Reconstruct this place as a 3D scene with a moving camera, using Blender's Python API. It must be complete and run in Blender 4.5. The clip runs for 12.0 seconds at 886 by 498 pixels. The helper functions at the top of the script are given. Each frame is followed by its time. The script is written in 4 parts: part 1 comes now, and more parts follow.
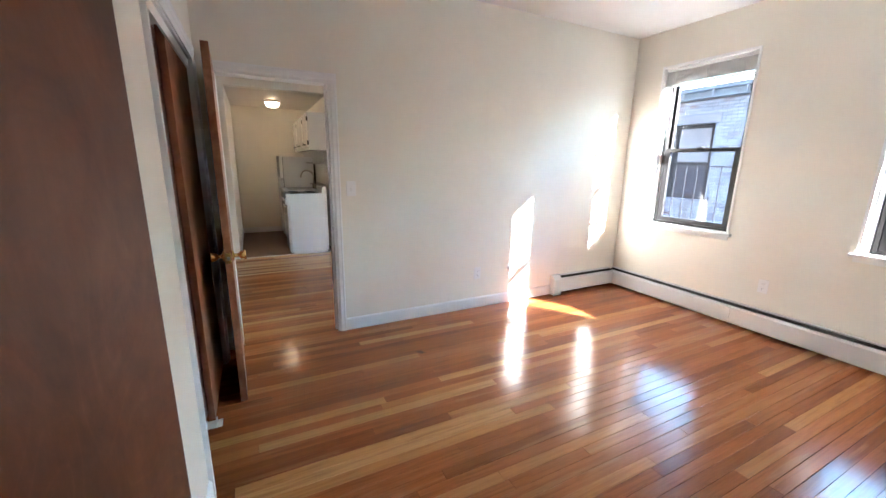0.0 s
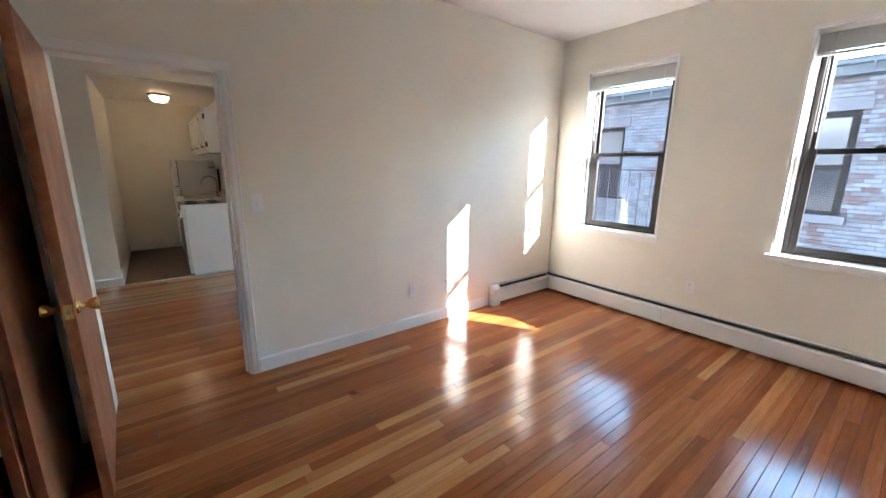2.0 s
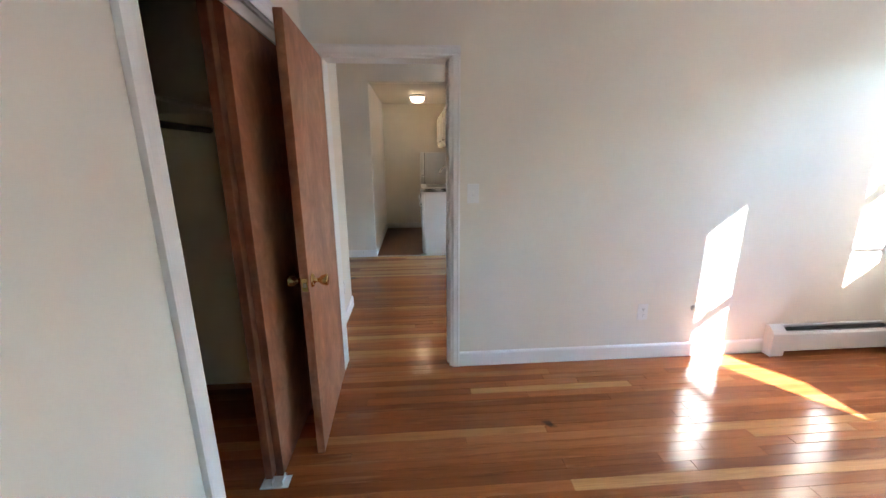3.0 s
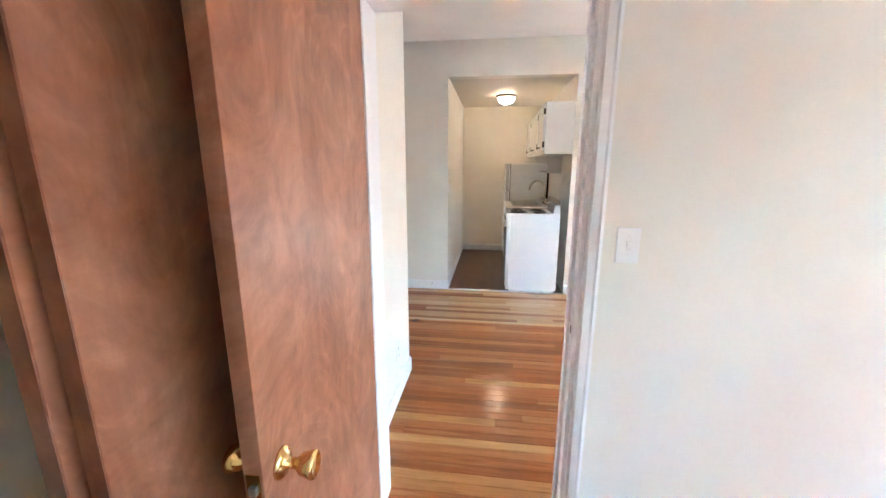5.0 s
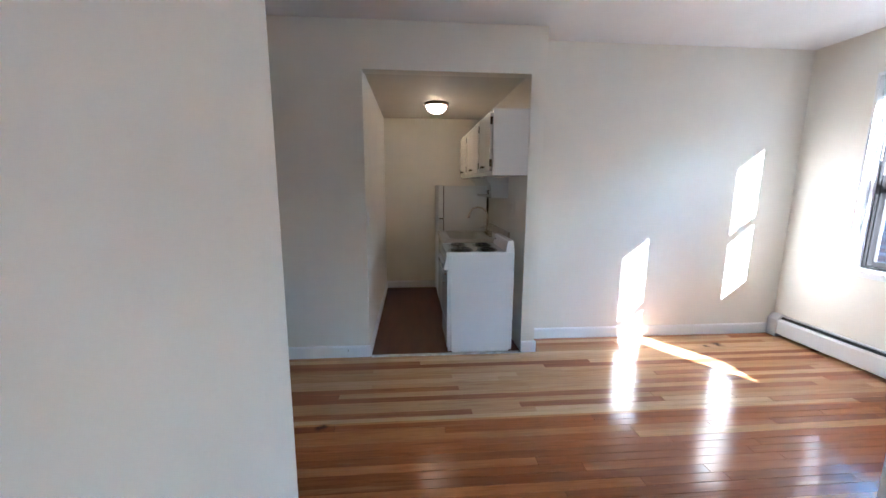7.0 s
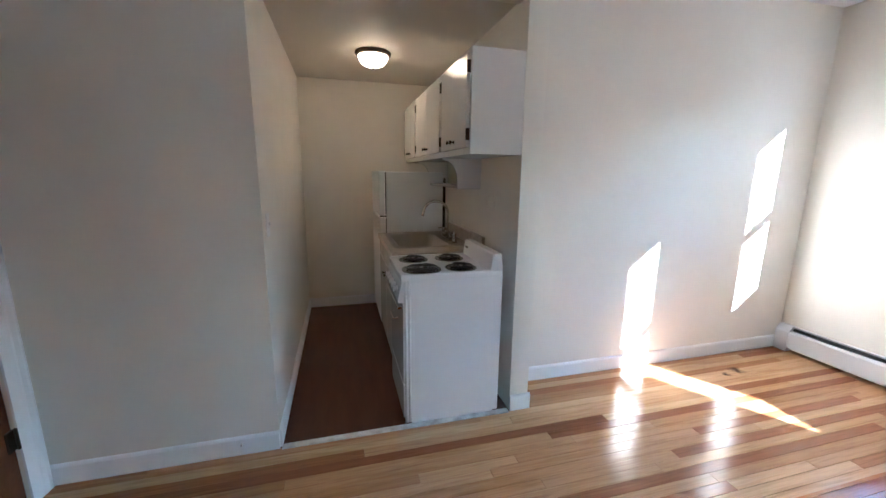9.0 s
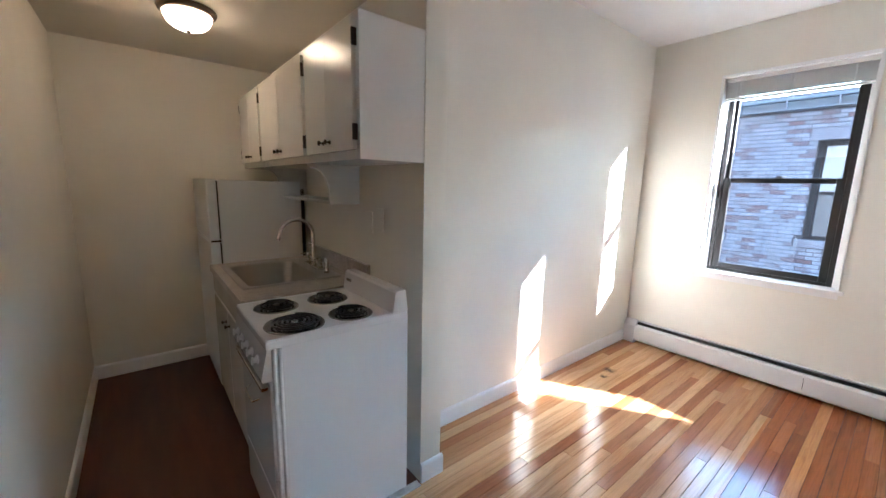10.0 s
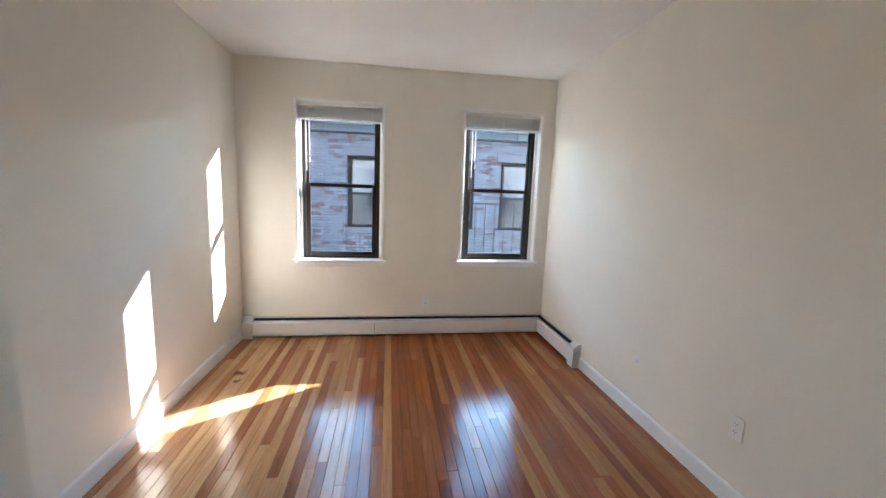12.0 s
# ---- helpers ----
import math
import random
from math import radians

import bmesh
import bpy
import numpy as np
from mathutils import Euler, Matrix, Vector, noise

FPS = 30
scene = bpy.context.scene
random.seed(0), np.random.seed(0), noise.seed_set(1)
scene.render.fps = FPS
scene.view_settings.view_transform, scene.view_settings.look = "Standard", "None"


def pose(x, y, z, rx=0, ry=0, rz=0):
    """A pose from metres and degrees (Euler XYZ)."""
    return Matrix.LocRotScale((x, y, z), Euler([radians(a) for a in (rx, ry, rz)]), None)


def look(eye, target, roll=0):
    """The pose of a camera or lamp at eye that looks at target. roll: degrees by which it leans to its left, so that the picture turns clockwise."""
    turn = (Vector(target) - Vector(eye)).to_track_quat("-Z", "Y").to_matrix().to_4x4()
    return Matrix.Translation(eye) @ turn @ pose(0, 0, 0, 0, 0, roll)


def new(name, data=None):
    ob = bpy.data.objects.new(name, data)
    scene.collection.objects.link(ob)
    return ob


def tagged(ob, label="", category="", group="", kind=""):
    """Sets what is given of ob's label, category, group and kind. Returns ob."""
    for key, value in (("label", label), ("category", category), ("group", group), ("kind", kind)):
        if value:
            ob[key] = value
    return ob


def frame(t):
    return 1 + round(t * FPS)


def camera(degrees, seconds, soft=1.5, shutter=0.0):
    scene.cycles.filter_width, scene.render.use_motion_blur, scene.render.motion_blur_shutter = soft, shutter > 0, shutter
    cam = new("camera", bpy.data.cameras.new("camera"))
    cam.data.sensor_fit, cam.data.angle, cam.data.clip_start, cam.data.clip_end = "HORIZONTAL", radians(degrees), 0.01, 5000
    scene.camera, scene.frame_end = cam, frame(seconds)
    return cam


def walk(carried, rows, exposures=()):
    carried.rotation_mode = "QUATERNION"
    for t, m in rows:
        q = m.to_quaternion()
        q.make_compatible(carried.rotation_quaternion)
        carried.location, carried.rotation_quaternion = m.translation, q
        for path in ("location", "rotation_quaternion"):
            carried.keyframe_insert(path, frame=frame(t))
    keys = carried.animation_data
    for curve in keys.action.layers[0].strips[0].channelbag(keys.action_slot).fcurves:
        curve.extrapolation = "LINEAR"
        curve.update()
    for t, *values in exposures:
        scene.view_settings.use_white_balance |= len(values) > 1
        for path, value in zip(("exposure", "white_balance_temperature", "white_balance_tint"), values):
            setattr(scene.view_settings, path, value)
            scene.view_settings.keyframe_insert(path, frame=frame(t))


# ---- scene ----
cam = camera(99.2, 12.0)
PATH = [
    (0, (-3.757, -2.972, 1.367), (-2.883, -1.228, 0.925), 0.9),
    (0.5, (-3.691, -2.88, 1.394), (-2.403, -1.415, 0.953), 1.2),
    (1, (-3.652, -2.801, 1.424), (-2.16, -1.528, 1.031), 1.2),
    (1.5, (-3.644, -2.737, 1.431), (-2.191, -1.405, 1.092), 1.6),
    (2, (-3.601, -2.646, 1.414), (-2.412, -1.098, 0.979), 0.6),
    (2.5, (-3.474, -2.479, 1.407), (-2.828, -0.637, 0.972), -0.5),
    (3, (-3.428, -2.296, 1.39), (-3.288, -0.36, 0.91), -0.4),
    (3.2, (-3.429, -2.199, 1.388), (-3.432, -0.256, 0.915), -0.8),
    (4.8, (-3.462, -1.374, 1.4), (-3.834, 0.535, 0.931), 0.7),
    (5, (-3.509, -1.243, 1.411), (-3.759, 0.694, 0.981), 0.1),
    (5.5, (-3.57, -0.934, 1.416), (-3.642, 1.022, 1.003), -1.3),
    (6, (-3.563, -0.635, 1.43), (-3.644, 1.336, 1.1), -0.9),
    (6.5, (-3.587, -0.386, 1.417), (-3.555, 1.586, 1.083), 0.2),
    (7, (-3.624, -0.122, 1.457), (-3.466, 1.843, 1.121), 0.3),
    (8.8, (-3.642, 0.909, 1.447), (-3.175, 2.814, 1.057), 1.1),
    (9, (-3.644, 1.043, 1.431), (-3.127, 2.935, 1.04), 0.7),
    (9.5, (-3.607, 1.362, 1.445), (-2.861, 3.185, 1.099), 1.1),
    (10, (-3.645, 1.627, 1.445), (-2.408, 3.162, 1.11), 1.3),
    (10.5, (-3.669, 1.779, 1.443), (-1.966, 2.753, 1.053), 0.7),
    (11, (-3.659, 1.844, 1.443), (-1.731, 2.251, 1.102), 0.7),
    (11.5, (-3.759, 1.831, 1.453), (-1.782, 1.776, 1.156), 1.7),
    (12, (-3.846, 1.816, 1.465), (-1.886, 1.532, 1.185), 2.0),
]
EXPOSURES = [(0, 5.87, 5840, 12), (1.5, 5.32, 6090, 12), (3, 5.72, 5790, 12), (4.8, 6.95, 5540, 12), (5.5, 6.65, 5440, 12), (6.5, 6.4, 5140, 12), (7, 5.6, 5140, 12), (9.5, 5.6, 5240, 12), (10.5, 5.27, 5740, 12), (12, 4.82, 5940, 12)]
walk(cam, [(t, look(e, g, r)) for t, e, g, r in PATH], EXPOSURES)

# light: the exposure and white balance stand with the walk above
LIGHT = dict(sun=2.0, sky=0.15)

# ---- sun and sky ----
SUN_WAY = Vector((0.645, -1.0, 0.518)).normalized()
world = bpy.data.worlds.new("sky")
scene.world = world
world.use_nodes = True
wn = world.node_tree.nodes
sky = wn.new("ShaderNodeTexSky")
sky.sky_type = "NISHITA"
sky.sun_disc = False
sky.dust_density = 0.1
sky.air_density = 2.2
sky.ozone_density = 5.0
sky.sun_elevation = math.asin(SUN_WAY.z)
sky.sun_rotation = math.atan2(SUN_WAY.x, SUN_WAY.y)
wn["Background"].inputs["Strength"].default_value = LIGHT["sky"]
world.node_tree.links.new(sky.outputs[0], wn["Background"].inputs["Color"])
sun_data = bpy.data.lights.new("sun", "SUN")
sun_data.energy, sun_data.angle, sun_data.color = LIGHT["sun"], radians(0.5), (1.0, 0.95, 0.88)
sun = new("sun", sun_data)
sun.matrix_world = look(SUN_WAY * 30, (0, 0, 0))
tagged(sun, kind="structure")


# ---- materials ----
def mat(name, color, rough=0.5, metal=0.0, spec=0.5, coat=0.0):
    m = bpy.data.materials.new(name)
    m.use_nodes = True
    b = m.node_tree.nodes["Principled BSDF"]
    b.inputs["Base Color"].default_value = (*color, 1)
    b.inputs["Roughness"].default_value = rough
    b.inputs["Metallic"].default_value = metal
    b.inputs["Specular IOR Level"].default_value = spec
    b.inputs["Coat Weight"].default_value = coat
    b.inputs["Coat Roughness"].default_value = 0.08
    return m


def node(m, kind, **inputs):
    n = m.node_tree.nodes.new(kind)
    for k, v in inputs.items():
        n.inputs[k.replace("_", " ")].default_value = v
    return n


def link(m, a, b):
    m.node_tree.links.new(a, b)


def coords(m, scale=(1, 1, 1), which="Object"):
    tc = node(m, "ShaderNodeTexCoord")
    mp = node(m, "ShaderNodeMapping", Scale=scale)
    link(m, tc.outputs[which], mp.inputs[0])
    return mp.outputs[0]


def world_coords(m, scale=(1, 1, 1)):
    g = node(m, "ShaderNodeNewGeometry")
    mp = node(m, "ShaderNodeMapping", Scale=scale)
    link(m, g.outputs["Position"], mp.inputs[0])
    return mp.outputs[0]


def noise_tex(m, vec, scale, detail=4.0, rough=0.55, distortion=0.0):
    n = node(m, "ShaderNodeTexNoise", Scale=scale, Detail=detail, Roughness=rough, Distortion=distortion)
    link(m, vec, n.inputs["Vector"])
    return n.outputs["Fac"]


def ramp(m, fac, stops):
    r = node(m, "ShaderNodeValToRGB")
    e = r.color_ramp.elements
    e[-1].position = stops[-1][0]
    e[-1].color = (*stops[-1][1], 1)
    e[0].position = stops[0][0]
    e[0].color = (*stops[0][1], 1)
    for p, c in stops[1:-1]:
        e.new(p).color = (*c, 1)
    link(m, fac, r.inputs[0])
    return r.outputs[0]


def mix(m, fac, a, b, mode="MIX"):
    n = m.node_tree.nodes.new("ShaderNodeMix")
    n.data_type, n.blend_type = "RGBA", mode
    if isinstance(fac, float):
        n.inputs[0].default_value = fac
    else:
        link(m, fac, n.inputs[0])
    for sock, v in ((n.inputs[6], a), (n.inputs[7], b)):
        if isinstance(v, tuple):
            sock.default_value = (*v, 1)
        else:
            link(m, v, sock)
    return n.outputs[2]


def bump(m, fac, strength=0.1, distance=0.01, before=None):
    n = node(m, "ShaderNodeBump", Strength=strength, Distance=distance)
    link(m, fac, n.inputs["Height"])
    if before is not None:
        link(m, before, n.inputs["Normal"])
    link(m, n.outputs[0], m.node_tree.nodes["Principled BSDF"].inputs["Normal"])
    return n.outputs[0]


def bsdf(m):
    return m.node_tree.nodes["Principled BSDF"]


def painted(name, color, rough, relief=0.12, scale=38.0, vary=0.04):
    """Rolled paint: slight roller stipple, faint uneven tone and gloss."""
    m = mat(name, color, rough)
    v = world_coords(m)
    big = noise_tex(m, v, 1.3, 3.0)
    lo = tuple(c * (1 - vary) for c in color)
    hi = tuple(min(1.0, c * (1 + vary)) for c in color)
    link(m, ramp(m, big, [(0.3, lo), (0.7, hi)]), bsdf(m).inputs["Base Color"])
    rr = ramp(m, noise_tex(m, v, 6.0), [(0.3, (rough * 0.85,) * 3), (0.7, (rough * 1.15,) * 3)])
    link(m, rr, bsdf(m).inputs["Roughness"])
    b1 = bump(m, noise_tex(m, v, 3.0, 2.0), 0.10, 0.02)
    bump(m, noise_tex(m, v, scale * 6, 3.0), relief, 0.001, b1)
    return m


M_WALL = painted("cream wall paint", (0.85, 0.815, 0.735), 0.42)
bsdf(M_WALL).inputs["Specular IOR Level"].default_value = 0.28
M_CEIL = painted("white ceiling paint", (0.87, 0.865, 0.86), 0.75)
M_TRIM = mat("white trim gloss", (0.88, 0.88, 0.88), 0.42, 0.0, 0.4)
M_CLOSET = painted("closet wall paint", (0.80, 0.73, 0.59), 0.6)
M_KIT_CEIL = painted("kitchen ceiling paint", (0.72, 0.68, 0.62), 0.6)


def floor_wood(name, joined):
    """Varnished narrow oak boards. Each board has its own tone."""
    m = mat(name, (0.4, 0.2, 0.1), 0.17, 0.0, 0.31, 0.03)
    if joined:
        r = node(m, "ShaderNodeNewGeometry").outputs["Random Per Island"]
    else:
        r = node(m, "ShaderNodeObjectInfo").outputs["Random"]
    red = ramp(m, r, [(0.0, (0.22, 0.064, 0.018)), (0.30, (0.300, 0.092, 0.025)), (0.70, (0.36, 0.120, 0.034)),
                      (0.86, (0.42, 0.160, 0.048)), (0.94, (0.49, 0.215, 0.070)), (1.0, (0.55, 0.270, 0.098))])
    tan = ramp(m, r, [(0.0, (0.25, 0.092, 0.036)), (0.22, (0.33, 0.138, 0.054)), (0.34, (0.42, 0.208, 0.090)),
                      (0.70, (0.50, 0.275, 0.128)), (1.0, (0.59, 0.360, 0.180))])
    v = world_coords(m)
    off = node(m, "ShaderNodeVectorMath")
    off.operation = "MULTIPLY_ADD"
    comb = node(m, "ShaderNodeCombineXYZ")
    link(m, r, comb.inputs[0])
    link(m, r, comb.inputs[2])
    link(m, comb.outputs[0], off.inputs[0])
    off.inputs[1].default_value = (31.0, 0.0, 17.0)
    link(m, v, off.inputs[2])
    mp = node(m, "ShaderNodeMapping", Scale=(1.6, 26.0, 1.0))
    link(m, off.outputs[0], mp.inputs[0])
    sep = node(m, "ShaderNodeSeparateXYZ")
    link(m, v, sep.inputs[0])
    past = node(m, "ShaderNodeMath")
    past.operation = "GREATER_THAN"
    link(m, sep.outputs[1], past.inputs[0])
    past.inputs[1].default_value = 2.033
    tone = mix(m, past.outputs[0], red, tan)
    # pale sapwood streaks that wander along a board
    sap = noise_tex(m, node_out(m, off.outputs[0], (1.1, 15.0, 1.0)), 1.0, 3.0, 0.5, 0.3)
    tone = mix(m, ramp(m, sap, [(0.60, (0, 0, 0)), (0.66, (0.45, 0.45, 0.45))]), tone, (0.40, 0.185, 0.066))
    grain = noise_tex(m, mp.outputs[0], 1.6, 6.0, 0.62, 0.6)
    fine = node(m, "ShaderNodeMapping", Scale=(6.0, 220.0, 1.0))
    link(m, off.outputs[0], fine.inputs[0])
    finen = noise_tex(m, fine.outputs[0], 1.0, 3.0, 0.6)
    c = mix(m, 1.0, tone, ramp(m, grain, [(0.30, (0.76, 0.70, 0.66)), (0.5, (1, 1, 1)), (0.72, (1.08, 1.09, 1.10))]), "MULTIPLY")
    c = mix(m, 1.0, c, ramp(m, finen, [(0.3, (0.86, 0.84, 0.82)), (0.6, (1.04, 1.04, 1.04))]), "MULTIPLY")
    for kx, ky, kr in ((-0.80, 2.985, 0.055), (-0.93, 2.96, 0.035), (-4.19, 2.00, 0.05), (-2.75, -0.62, 0.03)):
        dist = node(m, "ShaderNodeVectorMath")
        dist.operation = "DISTANCE"
        warp = node(m, "ShaderNodeVectorMath")
        warp.operation = "MULTIPLY_ADD"
        wn_ = node(m, "ShaderNodeTexNoise", Scale=18.0, Detail=3.0)
        link(m, v, wn_.inputs["Vector"])
        link(m, wn_.outputs["Color"], warp.inputs[0])
        warp.inputs[1].default_value = (0.12, 0.05, 0.0)
        link(m, v, warp.inputs[2])
        link(m, warp.outputs[0], dist.inputs[0])
        dist.inputs[1].default_value = (kx + 0.06, ky + 0.025, 0.0)
        c = mix(m, ramp(m, dist.outputs["Value"], [(kr * 0.35, (0.85, 0.85, 0.85)), (kr, (0, 0, 0))]), c, (0.035, 0.015, 0.008))
    link(m, c, bsdf(m).inputs["Base Color"])
    rough = ramp(m, noise_tex(m, v, 5.0, 4.0), [(0.3, (0.13,) * 3), (0.7, (0.23,) * 3)])
    link(m, rough, bsdf(m).inputs["Roughness"])
    cup = noise_tex(m, node_out(m, v, (2.5, 9.0, 1.0)), 1.0, 2.0)
    b1 = bump(m, cup, 0.12, 0.01)
    bump(m, finen, 0.05, 0.001, b1)
    return m


def node_out(m, vec, scale):
    mp = node(m, "ShaderNodeMapping", Scale=scale)
    link(m, vec, mp.inputs[0])
    return mp.outputs[0]


M_BOARD = floor_wood("varnished floor board", False)
M_BOARDS = floor_wood("varnished floor boards", True)
M_GAP = mat("dark floor joint", (0.03, 0.014, 0.008), 0.6)


def door_wood(name, dark, mid, light, rough=0.40, scale=(4.6, 4.6, 3.0)):
    """Stained birch veneer with soft cloudy figure that runs upwards."""
    m = mat(name, mid, rough)
    v = coords(m)
    fig = noise_tex(m, node_out(m, v, scale), 1.0, 5.0, 0.6, 1.4)
    streak = noise_tex(m, node_out(m, v, (22, 22, 2.2)), 1.0, 5.0, 0.6, 1.2)
    fine = noise_tex(m, node_out(m, v, (160, 160, 12)), 1.0, 3.0)
    swirl = node(m, "ShaderNodeTexWave", Scale=1.1, Distortion=9.0, Detail=3.0)
    swirl.inputs["Detail Scale"].default_value = 0.9
    link(m, node_out(m, v, (2.2, 2.2, 1.0)), swirl.inputs["Vector"])
    c = ramp(m, fig, [(0.30, dark), (0.5, mid), (0.72, light)])
    cloud = noise_tex(m, node_out(m, v, (5.0, 5.0, 4.2)), 1.0, 6.0, 0.62, 3.2)
    c = mix(m, 1.0, c, ramp(m, cloud, [(0.30, (0.76, 0.72, 0.70)), (0.48, (0.98, 0.98, 0.98)), (0.56, (1.03, 1.04, 1.05)), (0.70, (1.22, 1.30, 1.36))]), "MULTIPLY")
    c = mix(m, 1.0, c, ramp(m, swirl.outputs["Fac"], [(0.0, (0.86, 0.83, 0.82)), (0.25, (1.0, 1.0, 1.0)), (1.0, (1.03, 1.03, 1.03))]), "MULTIPLY")
    rings = node(m, "ShaderNodeMath")
    rings.operation = "PINGPONG"
    rings.inputs[1].default_value = 0.5
    grow = node(m, "ShaderNodeMath")
    grow.operation = "MULTIPLY"
    link(m, noise_tex(m, node_out(m, v, (2.6, 2.6, 1.5)), 1.0, 2.0, 0.4, 1.6), grow.inputs[0])
    grow.inputs[1].default_value = 15.0
    link(m, grow.outputs[0], rings.inputs[0])
    veil = ramp(m, noise_tex(m, node_out(m, v, (3.0, 3.0, 2.0)), 1.0, 2.0), [(0.42, (0, 0, 0)), (0.60, (0.75, 0.75, 0.75))])
    ringed = mix(m, 1.0, c, ramp(m, rings.outputs[0], [(0.0, (1.20, 1.24, 1.28)), (0.10, (1.04, 1.05, 1.06)), (0.50, (0.93, 0.91, 0.90))]), "MULTIPLY")
    c = mix(m, veil, c, ringed)
    c = mix(m, 1.0, c, ramp(m, streak, [(0.3, (0.93, 0.91, 0.90)), (0.7, (1.06, 1.06, 1.06))]), "MULTIPLY")
    c = mix(m, 1.0, c, ramp(m, fine, [(0.3, (0.97,) * 3), (0.7, (1.02,) * 3)]), "MULTIPLY")
    link(m, c, bsdf(m).inputs["Base Color"])
    bump(m, fine, 0.06, 0.001)
    return m


M_DOOR = door_wood("stained birch door veneer", (0.29, 0.115, 0.060), (0.38, 0.163, 0.090), (0.46, 0.220, 0.130))
M_DOOR_DARK = door_wood("dark door veneer", (0.085, 0.026, 0.010), (0.135, 0.045, 0.018), (0.18, 0.065, 0.028), 0.55)
M_DOOR_EDGE = door_wood("stained door edge", (0.16, 0.055, 0.026), (0.26, 0.095, 0.046), (0.33, 0.13, 0.065), 0.45)
M_ROD = door_wood("dark wood rod", (0.07, 0.03, 0.018), (0.12, 0.05, 0.03), (0.16, 0.07, 0.04), 0.5)
bsdf(M_DOOR_DARK).inputs["Specular IOR Level"].default_value = 0.25
bsdf(M_DOOR).inputs["Specular IOR Level"].default_value = 0.35
M_BRASS = mat("polished brass", (0.80, 0.56, 0.24), 0.18, 1.0)
M_STEEL = mat("brushed stainless steel", (0.46, 0.44, 0.41), 0.34, 1.0)
link(M_STEEL, ramp(M_STEEL, noise_tex(M_STEEL, node_out(M_STEEL, coords(M_STEEL), (6, 40, 40)), 1.0),
                   [(0.3, (0.31,) * 3), (0.7, (0.38,) * 3)]), bsdf(M_STEEL).inputs["Roughness"])
M_CHROME = mat("brushed nickel", (0.66, 0.63, 0.58), 0.2, 1.0)
M_ENAMEL = mat("white stove enamel", (0.80, 0.80, 0.80), 0.18, 0.0, 0.5, 0.3)
bump(M_ENAMEL, noise_tex(M_ENAMEL, world_coords(M_ENAMEL), 9.0, 2.0), 0.04, 0.01)
M_FRIDGE = mat("white textured fridge steel", (0.78, 0.79, 0.78), 0.34)
bump(M_FRIDGE, noise_tex(M_FRIDGE, world_coords(M_FRIDGE), 420.0, 2.0), 0.15, 0.001)
M_CAB = painted("white cabinet enamel", (0.78, 0.76, 0.72), 0.22, 0.06, 12.0, 0.02)
M_BLACK = mat("black coil iron", (0.02, 0.02, 0.02), 0.35, 0.3)
M_BOWL = mat("dark chrome drip bowl", (0.30, 0.29, 0.28), 0.18, 1.0)
M_DARK = mat("dark void plastic", (0.012, 0.012, 0.012), 0.7)
M_IRON = mat("aged bronze hardware", (0.045, 0.030, 0.020), 0.42, 0.7)
M_RING = mat("brushed bronze", (0.20, 0.15, 0.11), 0.4, 0.8)
M_FRAME = painted("dark bronze window aluminium", (0.022, 0.020, 0.019), 0.38, 0.05, 20.0, 0.1)
M_PLATE = mat("white plastic plate", (0.87, 0.87, 0.86), 0.3)
M_BLIND = mat("white blind slat", (0.80, 0.79, 0.78), 0.38)
M_HEATER = painted("white heater enamel", (0.78, 0.78, 0.79), 0.36, 0.04, 15.0, 0.02)
M_RAIL = mat("black painted iron", (0.02, 0.02, 0.024), 0.7)
M_THRESH = mat("worn aluminium strip", (0.72, 0.70, 0.67), 0.40, 0.25)
link(M_THRESH, ramp(M_THRESH, noise_tex(M_THRESH, world_coords(M_THRESH), 14.0), [(0.35, (0.50, 0.46, 0.42)), (0.6, (0.78, 0.76, 0.72))]),
     bsdf(M_THRESH).inputs["Base Color"])

M_VINYL = mat("dark brown vinyl floor", (0.07, 0.024, 0.014), 0.32)
_v = world_coords(M_VINYL)
link(M_VINYL, ramp(M_VINYL, noise_tex(M_VINYL, node_out(M_VINYL, _v, (9.0, 1.5, 1)), 1.6, 5.0), [(0.3, (0.085, 0.024, 0.010)), (0.7, (0.135, 0.044, 0.018))]),
     bsdf(M_VINYL).inputs["Base Color"])
bump(M_VINYL, noise_tex(M_VINYL, _v, 60.0), 0.05, 0.001)

M_LAMINATE = mat("speckled beige laminate", (0.42, 0.36, 0.29), 0.3)
_v = world_coords(M_LAMINATE)
link(M_LAMINATE, mix(M_LAMINATE, 1.0, ramp(M_LAMINATE, noise_tex(M_LAMINATE, _v, 160.0, 3.0), [(0.35, (0.33, 0.28, 0.235)), (0.55, (0.44, 0.385, 0.325)), (0.7, (0.52, 0.47, 0.41))]),
                     ramp(M_LAMINATE, noise_tex(M_LAMINATE, _v, 22.0), [(0.3, (0.82, 0.8, 0.78)), (0.7, (1.08, 1.08, 1.08))]), "MULTIPLY"),
     bsdf(M_LAMINATE).inputs["Base Color"])

